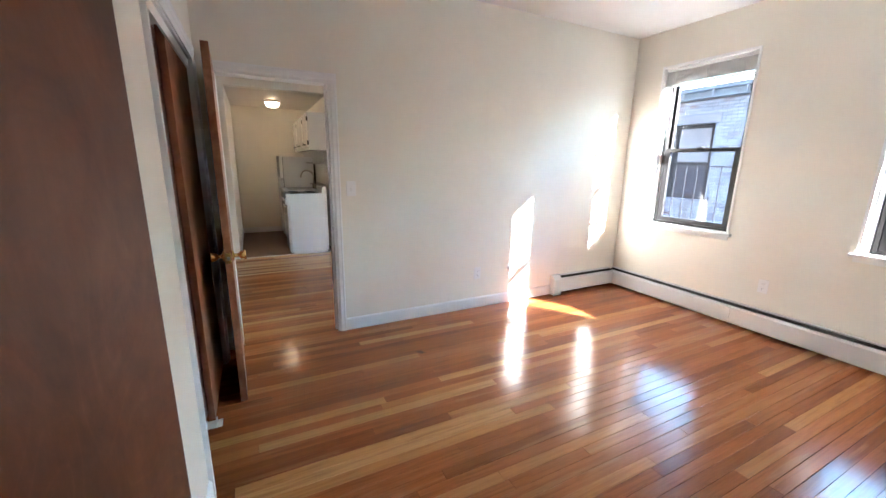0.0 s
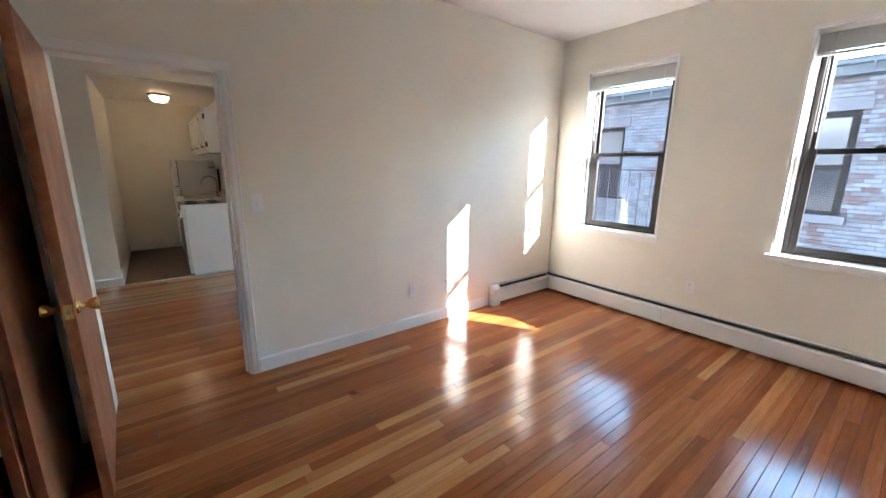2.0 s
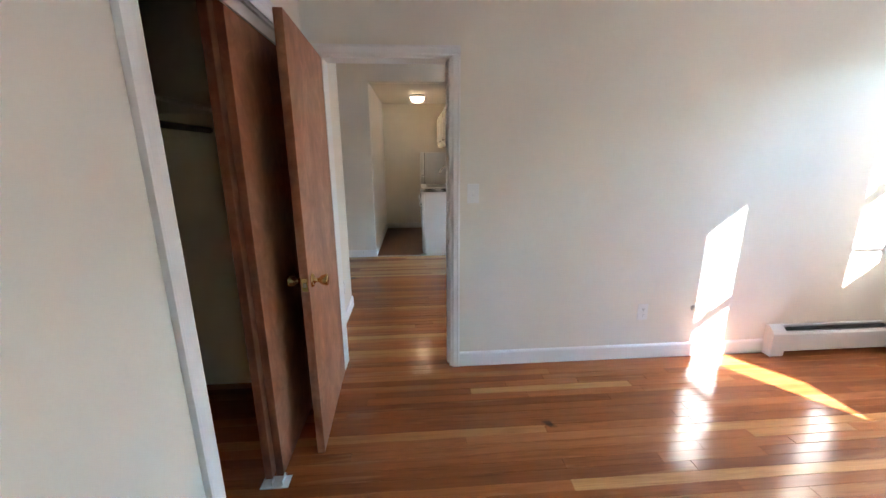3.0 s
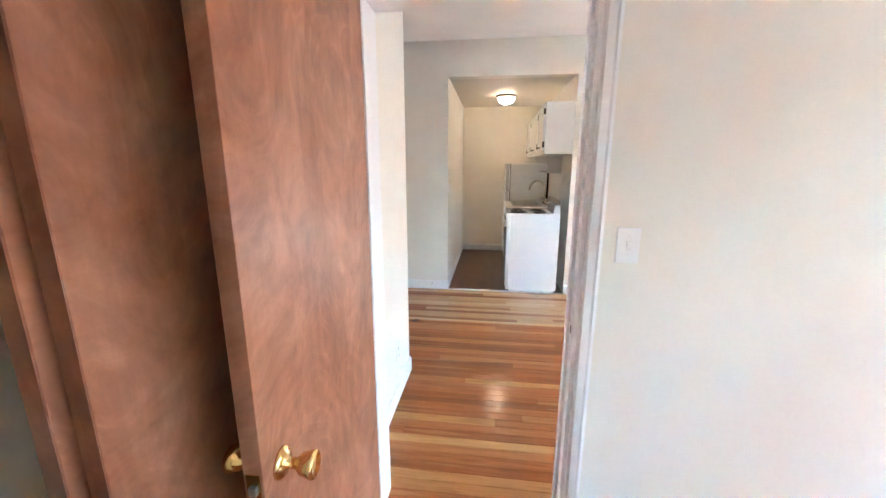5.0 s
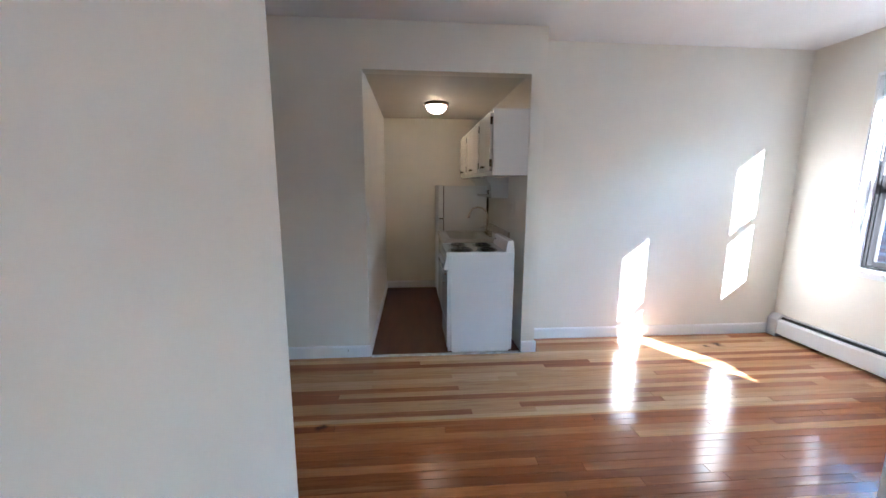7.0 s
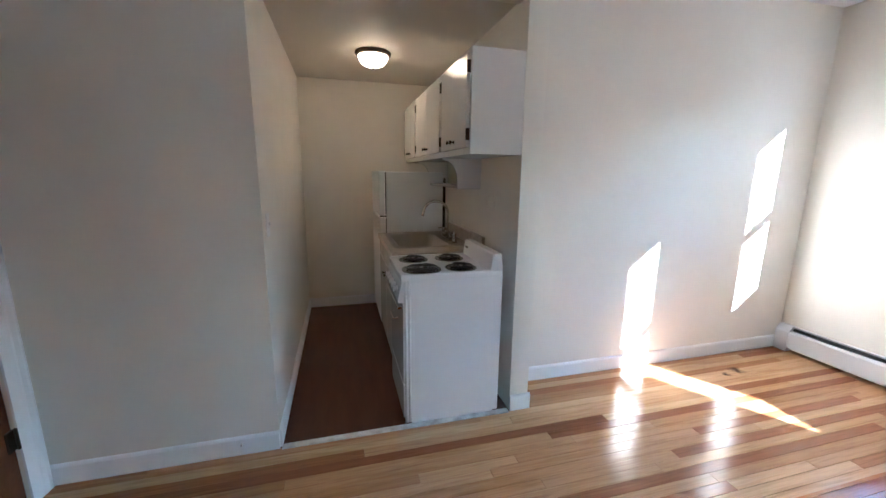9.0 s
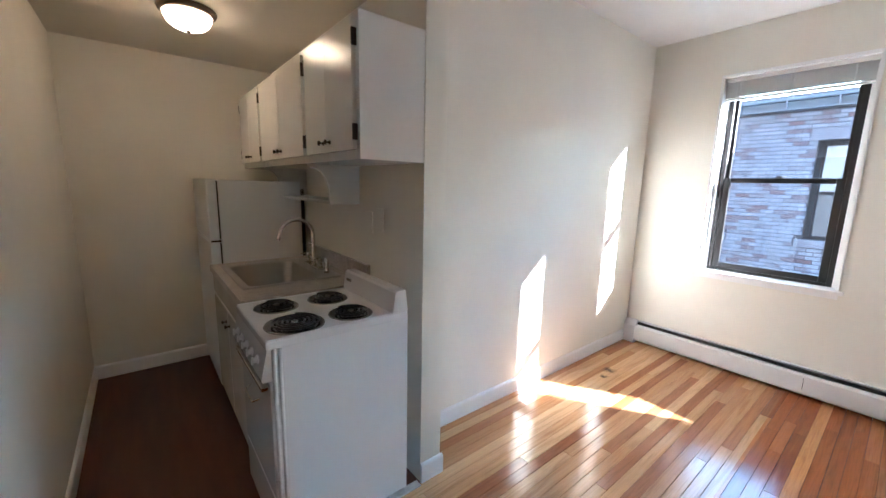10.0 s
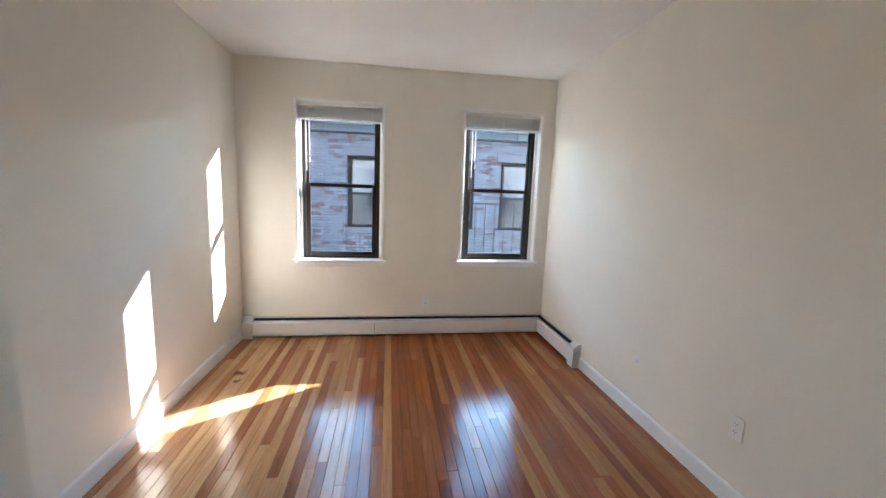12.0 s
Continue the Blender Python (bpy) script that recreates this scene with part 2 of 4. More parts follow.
M_GLASS = bpy.data.materials.new("window glass")
M_GLASS.use_nodes = True
_n = M_GLASS.node_tree.nodes
_n.remove(_n["Principled BSDF"])
_tr = node(M_GLASS, "ShaderNodeBsdfTransparent", Color=(0.93, 0.95, 0.97, 1))
_gl = node(M_GLASS, "ShaderNodeBsdfGlossy", Roughness=0.02)
_fr = node(M_GLASS, "ShaderNodeFresnel", IOR=1.45)
_mx = node(M_GLASS, "ShaderNodeMixShader")
link(M_GLASS, _fr.outputs[0], _mx.inputs[0])
link(M_GLASS, _tr.outputs[0], _mx.inputs[1])
link(M_GLASS, _gl.outputs[0], _mx.inputs[2])
link(M_GLASS, _mx.outputs[0], _n["Material Output"].inputs[0])

M_LAMP = mat("lit alabaster glass", (0.9, 0.8, 0.6), 0.35)
bsdf(M_LAMP).inputs["Emission Strength"].default_value = 0.50
link(M_LAMP, ramp(M_LAMP, noise_tex(M_LAMP, coords(M_LAMP), 14.0, 4.0, 0.6, 1.5), [(0.3, (1.0, 0.60, 0.30)), (0.65, (1.0, 0.76, 0.48))]),
     bsdf(M_LAMP).inputs["Emission Color"])

# worn whitewashed brick of the house over the court
def brick_face(name, joined):
    """Red brick under worn white paint, toned down for court shade: some bricks bare, some thinly covered."""
    m = mat(name, (0.4, 0.4, 0.4), 0.85)
    bsdf(m).inputs["Specular IOR Level"].default_value = 0.2
    if joined:
        r = node(m, "ShaderNodeNewGeometry").outputs["Random Per Island"]
    else:
        r = node(m, "ShaderNodeObjectInfo").outputs["Random"]
    v = world_coords(m)
    wear = node(m, "ShaderNodeMath")
    wear.operation = "MULTIPLY_ADD"
    link(m, r, wear.inputs[0])
    wear.inputs[1].default_value = 0.34
    link(m, noise_tex(m, v, 0.95, 5.0, 0.65), wear.inputs[2])
    # red muted, white darkened bluish: shade and window haze put into the colours
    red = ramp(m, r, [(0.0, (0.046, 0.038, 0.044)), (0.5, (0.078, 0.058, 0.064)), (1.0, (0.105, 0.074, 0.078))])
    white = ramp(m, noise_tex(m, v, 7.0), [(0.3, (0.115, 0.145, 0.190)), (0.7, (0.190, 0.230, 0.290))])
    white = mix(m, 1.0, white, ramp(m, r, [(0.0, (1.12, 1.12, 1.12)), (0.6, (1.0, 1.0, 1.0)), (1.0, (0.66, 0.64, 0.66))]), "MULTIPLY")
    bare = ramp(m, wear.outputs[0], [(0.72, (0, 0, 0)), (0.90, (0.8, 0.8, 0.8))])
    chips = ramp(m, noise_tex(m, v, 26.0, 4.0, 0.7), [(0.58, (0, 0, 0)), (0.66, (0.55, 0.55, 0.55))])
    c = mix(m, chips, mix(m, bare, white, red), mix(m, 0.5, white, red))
    link(m, c, bsdf(m).inputs["Base Color"])
    bump(m, noise_tex(m, v, 40.0, 4.0), 0.5, 0.004)
    return m


M_BRICK = brick_face("shade-toned worn painted brick", False)
M_BRICKS = brick_face("shade-toned worn painted bricks", True)
# mortar, lintels and cornice carry the same dark bluish court shade in their colour
M_MORTAR = painted("shade-toned painted mortar", (0.042, 0.048, 0.062), 0.9, 0.3, 8.0, 0.2)
# kept dark so the unseen walls bounce little sun onto the facade
M_OWN_BRICK = painted("dark low-bounce brick", (0.10, 0.06, 0.05), 0.9, 0.3, 8.0, 0.2)
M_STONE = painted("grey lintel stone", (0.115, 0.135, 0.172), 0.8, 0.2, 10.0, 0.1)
M_FAR_FRAME = painted("grey window paint", (0.022, 0.024, 0.028), 0.5, 0.1, 10.0, 0.1)
for _m in (M_FAR_FRAME, M_RAIL):
    bsdf(_m).inputs["Specular IOR Level"].default_value = 0.1
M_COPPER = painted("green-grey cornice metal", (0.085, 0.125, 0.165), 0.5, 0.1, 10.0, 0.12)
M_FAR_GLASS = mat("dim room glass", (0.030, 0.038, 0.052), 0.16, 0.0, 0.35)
# upper panes: blind plus the sky's reflection, put into one pale blue colour
M_FAR_BLIND = mat("pale blind with sky reflection", (0.13, 0.155, 0.185), 0.15, 0.0, 0.5)
M_GROUND = painted("court concrete", (0.22, 0.22, 0.21), 0.9, 0.3, 4.0, 0.2)
M_ROOF = painted("roof felt", (0.08, 0.08, 0.085), 0.9, 0.3, 4.0, 0.2)


# ---- building tools ----
ORIGIN = {}


def link_mesh(name, bm, material, smooth=False):
    me = bpy.data.meshes.new(name)
    bm.normal_update()
    bm.to_mesh(me)
    bm.free()
    me.materials.append(material)
    if smooth:
        for p in me.polygons:
            p.use_smooth = True
    return new(name, me)


def thing(name, at, label, category, group="", kind="", pose_m=None):
    """An Empty at the base of a thing. With pose_m its parts are built round the origin; else in world places."""
    ob = new(name)
    ob.empty_display_size = 0.1
    ob.matrix_world = pose_m if pose_m is not None else pose(*at)
    ORIGIN[ob.name] = Vector((0, 0, 0)) if pose_m is not None else Vector(at)
    return tagged(ob, label, category, group, kind)


def part(name, bm, material, parent, label="", smooth=False, kind=""):
    root = parent
    while root.parent:
        root = root.parent
    o = ORIGIN[root.name]
    bmesh.ops.translate(bm, verts=bm.verts, vec=-o)
    ob = link_mesh(name, bm, material, smooth)
    ob.parent = parent
    return tagged(ob, label, kind=kind)


def setting(name, bm, material, smooth=False, label=""):
    return tagged(link_mesh(name, bm, material, smooth), label, kind="structure")


def box(bm, x0, y0, z0, x1, y1, z1, bevel=0.0):
    g = bmesh.ops.create_cube(bm, size=1.0)
    vs = g["verts"]
    bmesh.ops.scale(bm, vec=(abs(x1 - x0), abs(y1 - y0), abs(z1 - z0)), verts=vs)
    bmesh.ops.translate(bm, vec=((x0 + x1) / 2, (y0 + y1) / 2, (z0 + z1) / 2), verts=vs)
    if bevel:
        es = list({e for v in vs for e in v.link_edges})
        bmesh.ops.bevel(bm, geom=es, offset=bevel, segments=2, affect="EDGES", profile=0.6)
    return bm


def boxes(*rows, bevel=0.0):
    bm = bmesh.new()
    for r in rows:
        box(bm, *r, bevel=bevel)
    return bm


def prism(bm, outline, axis, a, b):
    """Extrudes an outline of 2D points along an axis from a to b."""
    def at(p, s):
        return {"x": (s, p[0], p[1]), "y": (p[0], s, p[1]), "z": (p[0], p[1], s)}[axis]
    lo = [bm.verts.new(at(p, a)) for p in outline]
    hi = [bm.verts.new(at(p, b)) for p in outline]
    n = len(outline)
    faces = [bm.faces.new([lo[i], lo[(i + 1) % n], hi[(i + 1) % n], hi[i]]) for i in range(n)]
    faces += [bm.faces.new(list(reversed(lo))), bm.faces.new(hi)]
    bmesh.ops.recalc_face_normals(bm, faces=faces)
    return bm


def lathe(bm, profile, center, axis="z", seg=28):
    """Turns a profile of (radius, height) round an axis through center."""
    rings = []
    c = Vector(center)
    for r, h in profile:
        ring = []
        for i in range(seg):
            a = 2 * math.pi * i / seg
            u, v = r * math.cos(a), r * math.sin(a)
            p = {"z": (u, v, h), "x": (h, u, v), "y": (u, h, v)}[axis]
            ring.append(bm.verts.new(c + Vector(p)))
        rings.append(ring)
    faces = []
    for a, b in zip(rings, rings[1:]):
        faces += [bm.faces.new([a[i], a[(i + 1) % seg], b[(i + 1) % seg], b[i]]) for i in range(seg)]
    faces += [bm.faces.new(list(reversed(rings[0]))), bm.faces.new(rings[-1])]
    bmesh.ops.recalc_face_normals(bm, faces=faces)
    return bm


def tube(bm, points, radius, seg=12):
    """A round bar along points."""
    pts = [Vector(p) for p in points]
    rings = []
    up = Vector((0.13, 0.31, 0.94)).normalized()
    for i, p in enumerate(pts):
        d = (pts[min(i + 1, len(pts) - 1)] - pts[max(i - 1, 0)]).normalized()
        u = d.cross(up).normalized()
        w = u.cross(d)
        rings.append([bm.verts.new(p + radius * (math.cos(2 * math.pi * k / seg) * u + math.sin(2 * math.pi * k / seg) * w)) for k in range(seg)])
    faces = []
    for a, b in zip(rings, rings[1:]):
        faces += [bm.faces.new([a[i], a[(i + 1) % seg], b[(i + 1) % seg], b[i]]) for i in range(seg)]
    faces += [bm.faces.new(list(reversed(rings[0]))), bm.faces.new(rings[-1])]
    bmesh.ops.recalc_face_normals(bm, faces=faces)
    return bm


# ---- plan ----
H = 2.667            # ceiling
KH = 2.316           # head of the kitchen opening
KC = 2.330           # kitchen ceiling
BN = 0.0             # bedroom face of the wall between the rooms
LS = 0.135            # its living room face
LN = 3.243            # north wall of the living room
KF = 2.957            # face of the wall with the kitchen opening
BS = -2.97           # south wall of the bedroom
WX = -4.02          # west wall of the bedroom
LW = -4.052          # west wall of the living room by the door
EC = 1.13            # where that wall turns west
EW = -4.98            # west wall of the entry
OUT = 0.29           # outer face of the window wall
DX0, DX1, DH = -3.935, -3.207, 1.932        # door between the rooms
KX0, KX1, KN = -4.00, -2.685, 5.15          # kitchen
CY0, CY1, CH = -1.337, -0.20, 1.94          # closet opening
SX0, SX1 = -3.98, -3.20                    # bedroom's south door
WINDOWS = [(-1.139, -0.321), (-2.780, -1.962), (1.881, 2.709), (0.266, 1.084)]
WZ0, WZ1 = 0.795, 2.322

# floors and ceilings
setting("floor_base", boxes((WX - 0.9, BS - 1.6, -0.20, OUT, KF - 0.003, -0.014), (KX1, KF - 0.003, -0.20, OUT, LN + 0.1, -0.014), (EW - 0.1, LS, -0.20, WX - 0.9, KF - 0.003, -0.014)), M_GAP)
setting("floor_kitchen", boxes((KX0 - 0.1, KF - 0.003, -0.2, KX1, KN + 0.1, 0.002)), M_VINYL)
setting("ceiling", boxes((EW - 0.1, BS - 1.6, H, OUT, LN + 0.12, H + 0.2)), M_CEIL)
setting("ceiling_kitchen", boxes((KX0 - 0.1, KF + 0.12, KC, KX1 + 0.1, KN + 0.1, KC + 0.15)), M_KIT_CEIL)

# window wall
rows = []
edges = [BS - 1.6] + [v for w in sorted(WINDOWS) for v in w] + [LN + 0.12]
for a, b in zip(edges[::2], edges[1::2]):
    rows.append((0, a, -0.2, OUT, b, H))
for a, b in WINDOWS:
    rows += [(0, a, -0.2, OUT, b, WZ0 - 0.028), (0, a, WZ1, OUT, b, H)]
setting("wall_east", boxes(*rows), M_WALL)
# wall between the rooms
setting("wall_between", boxes((DX1, BN, 0, 0, LS, H), (LW - 0.02, BN, 0, DX0, LS, H), (DX0, BN, DH, DX1, LS, H)), M_WALL)
setting("wall_bedroom_south", boxes((SX1, BS - 0.12, 0, 0, BS, H), (WX - 0.9, BS - 0.12, 0, SX0, BS, H), (SX0, BS - 0.12, 2.03, SX1, BS, H)), M_WALL)
setting("wall_bedroom_west", boxes((WX - 0.1, BS, 0, WX, CY0, H), (WX - 0.1, CY1, 0, WX, BN, H), (WX - 0.1, CY0, CH, WX, CY1, H)), M_WALL)
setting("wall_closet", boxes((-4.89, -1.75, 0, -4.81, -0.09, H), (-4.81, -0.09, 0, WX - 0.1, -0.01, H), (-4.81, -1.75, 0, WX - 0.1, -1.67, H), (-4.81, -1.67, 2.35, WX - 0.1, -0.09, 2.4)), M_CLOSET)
setting("wall_hall", boxes((SX0 - 0.5, BS - 1.55, 0, SX1 + 0.5, BS - 1.45, H), (SX0 - 0.5, BS - 1.45, 0, SX0 - 0.4, BS - 0.12, H), (SX1 + 0.4, BS - 1.45, 0, SX1 + 0.5, BS - 0.12, H)), M_WALL)
setting("wall_living_west", boxes((LW - 0.12, LS, 0, LW, EC, H), (EW - 0.1, EC - 0.12, 0, LW - 0.12, EC, H)), M_WALL)
setting("wall_entry_west", boxes((EW - 0.1, EC, 0, EW, 2.04, H), (EW - 0.1, 2.84, 0, EW, KF, H), (EW - 0.1, 2.04, 2.03, EW, 2.84, H), (EW - 0.2, 1.9, 0, EW - 0.12, 2.95, H)), M_WALL)
setting("wall_kitchen_front", boxes((EW - 0.1, KF, 0, KX0, KF + 0.12, H), (KX1, KF, 0, KX1 + 0.12, LN + 0.12, H), (KX0, KF, KH, KX1, KF + 0.12, H)), M_WALL)
setting("wall_living_north", boxes((KX1 + 0.12, LN, 0, 0, LN + 0.12, H)), M_WALL)
setting("wall_kitchen", boxes((KX0 - 0.1, KF + 0.12, 0, KX0, KN, KC), (KX0 - 0.1, KN, 0, KX1 + 0.1, KN + 0.1, KC), (KX1, LN + 0.12, 0, KX1 + 0.1, KN, KC)), M_WALL)


# ---- trim ----
def base_profile(d):
    return [(0, 0), (d * 0.013, 0), (d * 0.013, 0.088), (d * 0.009, 0.097), (d * 0.004, 0.102), (0, 0.102)]


def baseboard(a, b, at, axis, side):
    """Runs from a to b along an axis, on a wall whose face lies at 'at' and looks to 'side'."""
    bm = bmesh.new()
    if axis == "x":
        prism(bm, [(at + p[0], p[1]) for p in base_profile(side)], "x", a, b)
    else:
        prism(bm, [(at + p[0], p[1]) for p in base_profile(side)], "y", a, b)
    return setting("baseboard", bm, M_TRIM, label="white painted baseboard along the wall")


for row in [(DX1 + 0.052, -0.97, BN, "x", -1), (LW + 0.013, DX0 - 0.085, LS, "x", 1), (DX1 + 0.052, -0.905, LS, "x", 1),
            (LS, EC + 0.013, LW, "y", 1), (EW, LW, EC, "x", 1), (EC, 1.94, EW, "y", 1), (EW, KX0 - 0.0, KF, "x", -1),
            (KX1, KX1 + 0.133, KF, "x", -1), (KF, LN, KX1 + 0.12, "y", 1), (KX1 + 0.12, 0, LN, "x", -1),
            (SX1 + 0.085, 0, BS, "x", 1), (BS, CY0 - 0.076, WX, "y", 1), (KF, KN, KX0, "y", 1), (KX0, KX1, KN, "x", -1)]:
    baseboard(*row)


def casing_profile(w):
    return [(0, 0), (w, 0), (w, 0.017), (w - 0.010, 0.0185), (w - 0.017, 0.0155), (w - 0.040, 0.0150), (w - 0.047, 0.0120), (0.014, 0.0105), (0.006, 0.0095), (0, 0.0085)]


def casing_y(name, x0, x1, h, face, side, w=0.050, plain=False):
    """Casing round a door in a wall that runs along x."""
    bm = bmesh.new()
    prof = casing_profile(w)
    prism(bm, [(x1 + p[0], face + side * p[1]) for p in prof], "z", 0, h)
    if plain:
        box(bm, x0 - w, min(face, face + side * 0.012), 0, x0, max(face, face + side * 0.012), h)
    else:
        prism(bm, [(x0 - p[0], face + side * p[1]) for p in prof], "z", 0, h)
    prism(bm, [(face + side * p[1], h + p[0]) for p in prof], "x", x0 - w, x1 + w)
    return setting(name, bm, M_TRIM, label="white moulded door casing")


def casing_x(name, y0, y1, h, face, side, w=0.082, legs=(True, True)):
    bm = bmesh.new()
    prof = casing_profile(w)
    if legs[1]:
        prism(bm, [(face + side * p[1], y1 + p[0]) for p in prof], "z", 0, h)
    if legs[0]:
        prism(bm, [(face + side * p[1], y0 - p[0]) for p in prof], "z", 0, h)
    prism(bm, [(face + side * p[1], h + p[0]) for p in prof], "y", y0 - w, y1 + w)
    return setting(name, bm, M_TRIM, label="white moulded casing")


casing_y("trim", DX0, DX1, DH, BN, -1, plain=True)
casing_y("trim", DX0, DX1, DH, LS, 1)
casing_x("trim", CY0, CY1, CH, WX, 1, 0.074)
casing_y("trim", SX0, SX1, 2.03, BS, 1)
casing_x("trim", 2.04, 2.84, 2.03, EW, 1, 0.10)
setting("trim", boxes((DX0, BN, 0, DX0 + 0.015, LS, DH), (DX1 - 0.015, BN, 0, DX1, LS, DH), (DX0 + 0.015, BN, DH - 0.015, DX1 - 0.015, LS, DH),
                      (DX1 - 0.027, BN + 0.045, 0, DX1 - 0.015, BN + 0.08, DH - 0.015)), M_TRIM, label="white door jamb")
setting("trim", boxes((WX - 0.1, CY0, 0, WX, CY0 + 0.012, CH), (WX - 0.1, CY1 - 0.012, 0, WX, CY1, CH), (WX - 0.1, CY0 + 0.012, CH - 0.012, WX, CY1 - 0.012, CH),
                      (WX - 0.022, CY0 + 0.012, CH - 0.06, WX - 0.012, CY1 - 0.012, CH - 0.012)), M_TRIM, label="white closet jamb and track cover")
setting("trim", boxes((KX0 + 0.01, KF - 0.022, -0.002, KX1 - 0.01, KF + 0.016, 0.006)), M_THRESH, label="worn metal strip between wood and vinyl")
sp = boxes((DX1 - 0.0165, BN + 0.012, 0.82, DX1 - 0.0145, BN + 0.042, 0.89))
setting("strike_plate", sp, M_TRIM, label="painted-over strike plate")
setting("strike_hole", boxes((DX1 - 0.0172, BN + 0.020, 0.842, DX1 - 0.0166, BN + 0.036, 0.870)), M_IRON, label="dark latch hole in the jamb")


# ---- windows ----
def window(i, y0, y1, group):
    yc = (y0 + y1) / 2
    w = thing("window", (0.13, yc, WZ0), "double-hung window with dark bronze sashes and white sill over the court", "window", group)
    part("casing", boxes((-0.008, y0 - 0.009, WZ0, 0.0, y0, WZ1 + 0.010), (-0.008, y1, WZ0, 0.0, y1 + 0.009, WZ1 + 0.010), (-0.008, y0, WZ1, 0.0, y1, WZ1 + 0.010), bevel=0.002), M_TRIM, w)
    part("lining", boxes((-0.004, y0, WZ0, 0.115, y0 + 0.012, WZ1), (-0.004, y1 - 0.012, WZ0, 0.115, y1, WZ1), (-0.004, y0 + 0.012, WZ1 - 0.012, 0.115, y1 - 0.012, WZ1)), M_TRIM, w)
    part("window_sill", boxes((-0.042, y0 - 0.034, WZ0 - 0.024, 0.13, y1 + 0.034, WZ0), (-0.014, y0 - 0.010, WZ0 - 0.060, -0.001, y1 + 0.010, WZ0 - 0.026), bevel=0.004), M_TRIM, w, "white painted sill and apron")
    a, b, z0, z1 = y0 + 0.037, y1 - 0.037, WZ0 + 0.001, WZ1 - 0.047
    part("blind_stop", boxes((0.080, y0 + 0.012, WZ0 + 0.001, 0.19, a - 0.001, WZ1 - 0.012), (0.080, b + 0.001, WZ0 + 0.001, 0.19, y1 - 0.012, WZ1 - 0.012), (0.080, a - 0.001, z1 + 0.001, 0.19, b + 0.001, WZ1 - 0.012), bevel=0.002), M_TRIM, w)
    part("window_frame", boxes((0.10, a, z0, 0.19, a + 0.030, z1), (0.10, b - 0.030, z0, 0.19, b, z1), (0.10, a + 0.03, z1 - 0.03, 0.19, b - 0.03, z1), (0.10, a + 0.03, z0, 0.19, b - 0.03, z0 + 0.022), bevel=0.002), M_FRAME, w)
    zm = 1.532
    lo = part("lower_sash", boxes((0.105, a + 0.031, z0 + 0.023, 0.135, a + 0.075, zm + 0.018), (0.105, b - 0.075, z0 + 0.023, 0.135, b - 0.031, zm + 0.018),
                                  (0.105, a + 0.076, zm - 0.020, 0.135, b - 0.076, zm + 0.018), (0.105, a + 0.076, z0 + 0.023, 0.135, b - 0.076, z0 + 0.065), bevel=0.002), M_FRAME, w)
    g = part("pane", boxes((0.119, a + 0.073, z0 + 0.062, 0.122, b - 0.073, zm - 0.017)), M_GLASS, lo, "clear glass pane")
    g.visible_shadow = False
    part("sash_lock", boxes((0.085, yc - 0.03, zm + 0.018, 0.13, yc + 0.03, zm + 0.024), (0.10, yc - 0.012, zm + 0.024, 0.122, yc + 0.02, zm + 0.036), bevel=0.002), M_FRAME, lo)
    up = part("upper_sash", boxes((0.142, a + 0.031, zm - 0.018, 0.170, a + 0.056, z1 - 0.031), (0.142, b - 0.056, zm - 0.018, 0.170, b - 0.031, z1 - 0.031),
                                  (0.142, a + 0.057, zm - 0.018, 0.170, b - 0.057, zm + 0.012), (0.142, a + 0.057, z1 - 0.06, 0.170, b - 0.057, z1 - 0.031), bevel=0.002), M_FRAME, w)
    g = part("pane", boxes((0.155, a + 0.054, zm + 0.010, 0.158, b - 0.054, z1 - 0.058)), M_GLASS, up, "clear glass pane")
    g.visible_shadow = False
    setting("window_sill_outside", boxes((0.135, y0 + 0.001, WZ0 - 0.027, OUT + 0.03, y1 - 0.001, WZ0 - 0.002)), M_STONE)
    # raised blind under the head
    bl = thing("window_blind", (0.045, yc, WZ1 - 0.013), "raised white slatted blind under the window head", "blind", "window blinds")
    c, d = y0 + 0.016, y1 - 0.016
    part("head_rail", boxes((0.028, c, WZ1 - 0.046, 0.066, d, WZ1 - 0.0135), bevel=0.003), M_BLIND, bl)
    bm = bmesh.new()
    rng = random.Random(i)
    for k in range(21):
        z = WZ1 - 0.052 - k * 0.0052
        s = rng.uniform(-0.0025, 0.0025)
        box(bm, 0.031 + s, c + 0.004, z - 0.0012, 0.062 + s, d - 0.004, z + 0.0012)
    part("slats", bm, M_BLIND, bl, kind="stuff")
    part("bottom_rail", boxes((0.030, c + 0.003, WZ1 - 0.180, 0.064, d - 0.003, WZ1 - 0.164), bevel=0.003), M_BLIND, bl)
    for f in (0.12, 0.5, 0.88):
        y = c + (d - c) * f
        part("ladder_tape", boxes((0.0285, y - 0.004, WZ1 - 0.177, 0.0295, y + 0.004, WZ1 - 0.05)), M_PLATE, bl)
    part("tilt_wand", tube(bmesh.new(), [(0.026, d - 0.075, WZ1 - 0.05), (0.024, d - 0.078, WZ1 - 0.35), (0.024, d - 0.080, WZ1 - 0.66)], 0.0026, 6), M_PLATE, bl)
    bm = bmesh.new()
    for o in (0.0, 0.006):
        tube(bm, [(0.026, d - 0.105 - o, WZ1 - 0.05), (0.025, d - 0.106 - o, WZ1 - 0.5 - o * 8)], 0.0011, 5)
    lathe(bm, [(0.002, 0.0), (0.005, -0.02), (0.004, -0.035)], (0.025, d - 0.109, WZ1 - 0.54), "z", 8)
    part("pull_cord", bm, M_PLATE, bl)


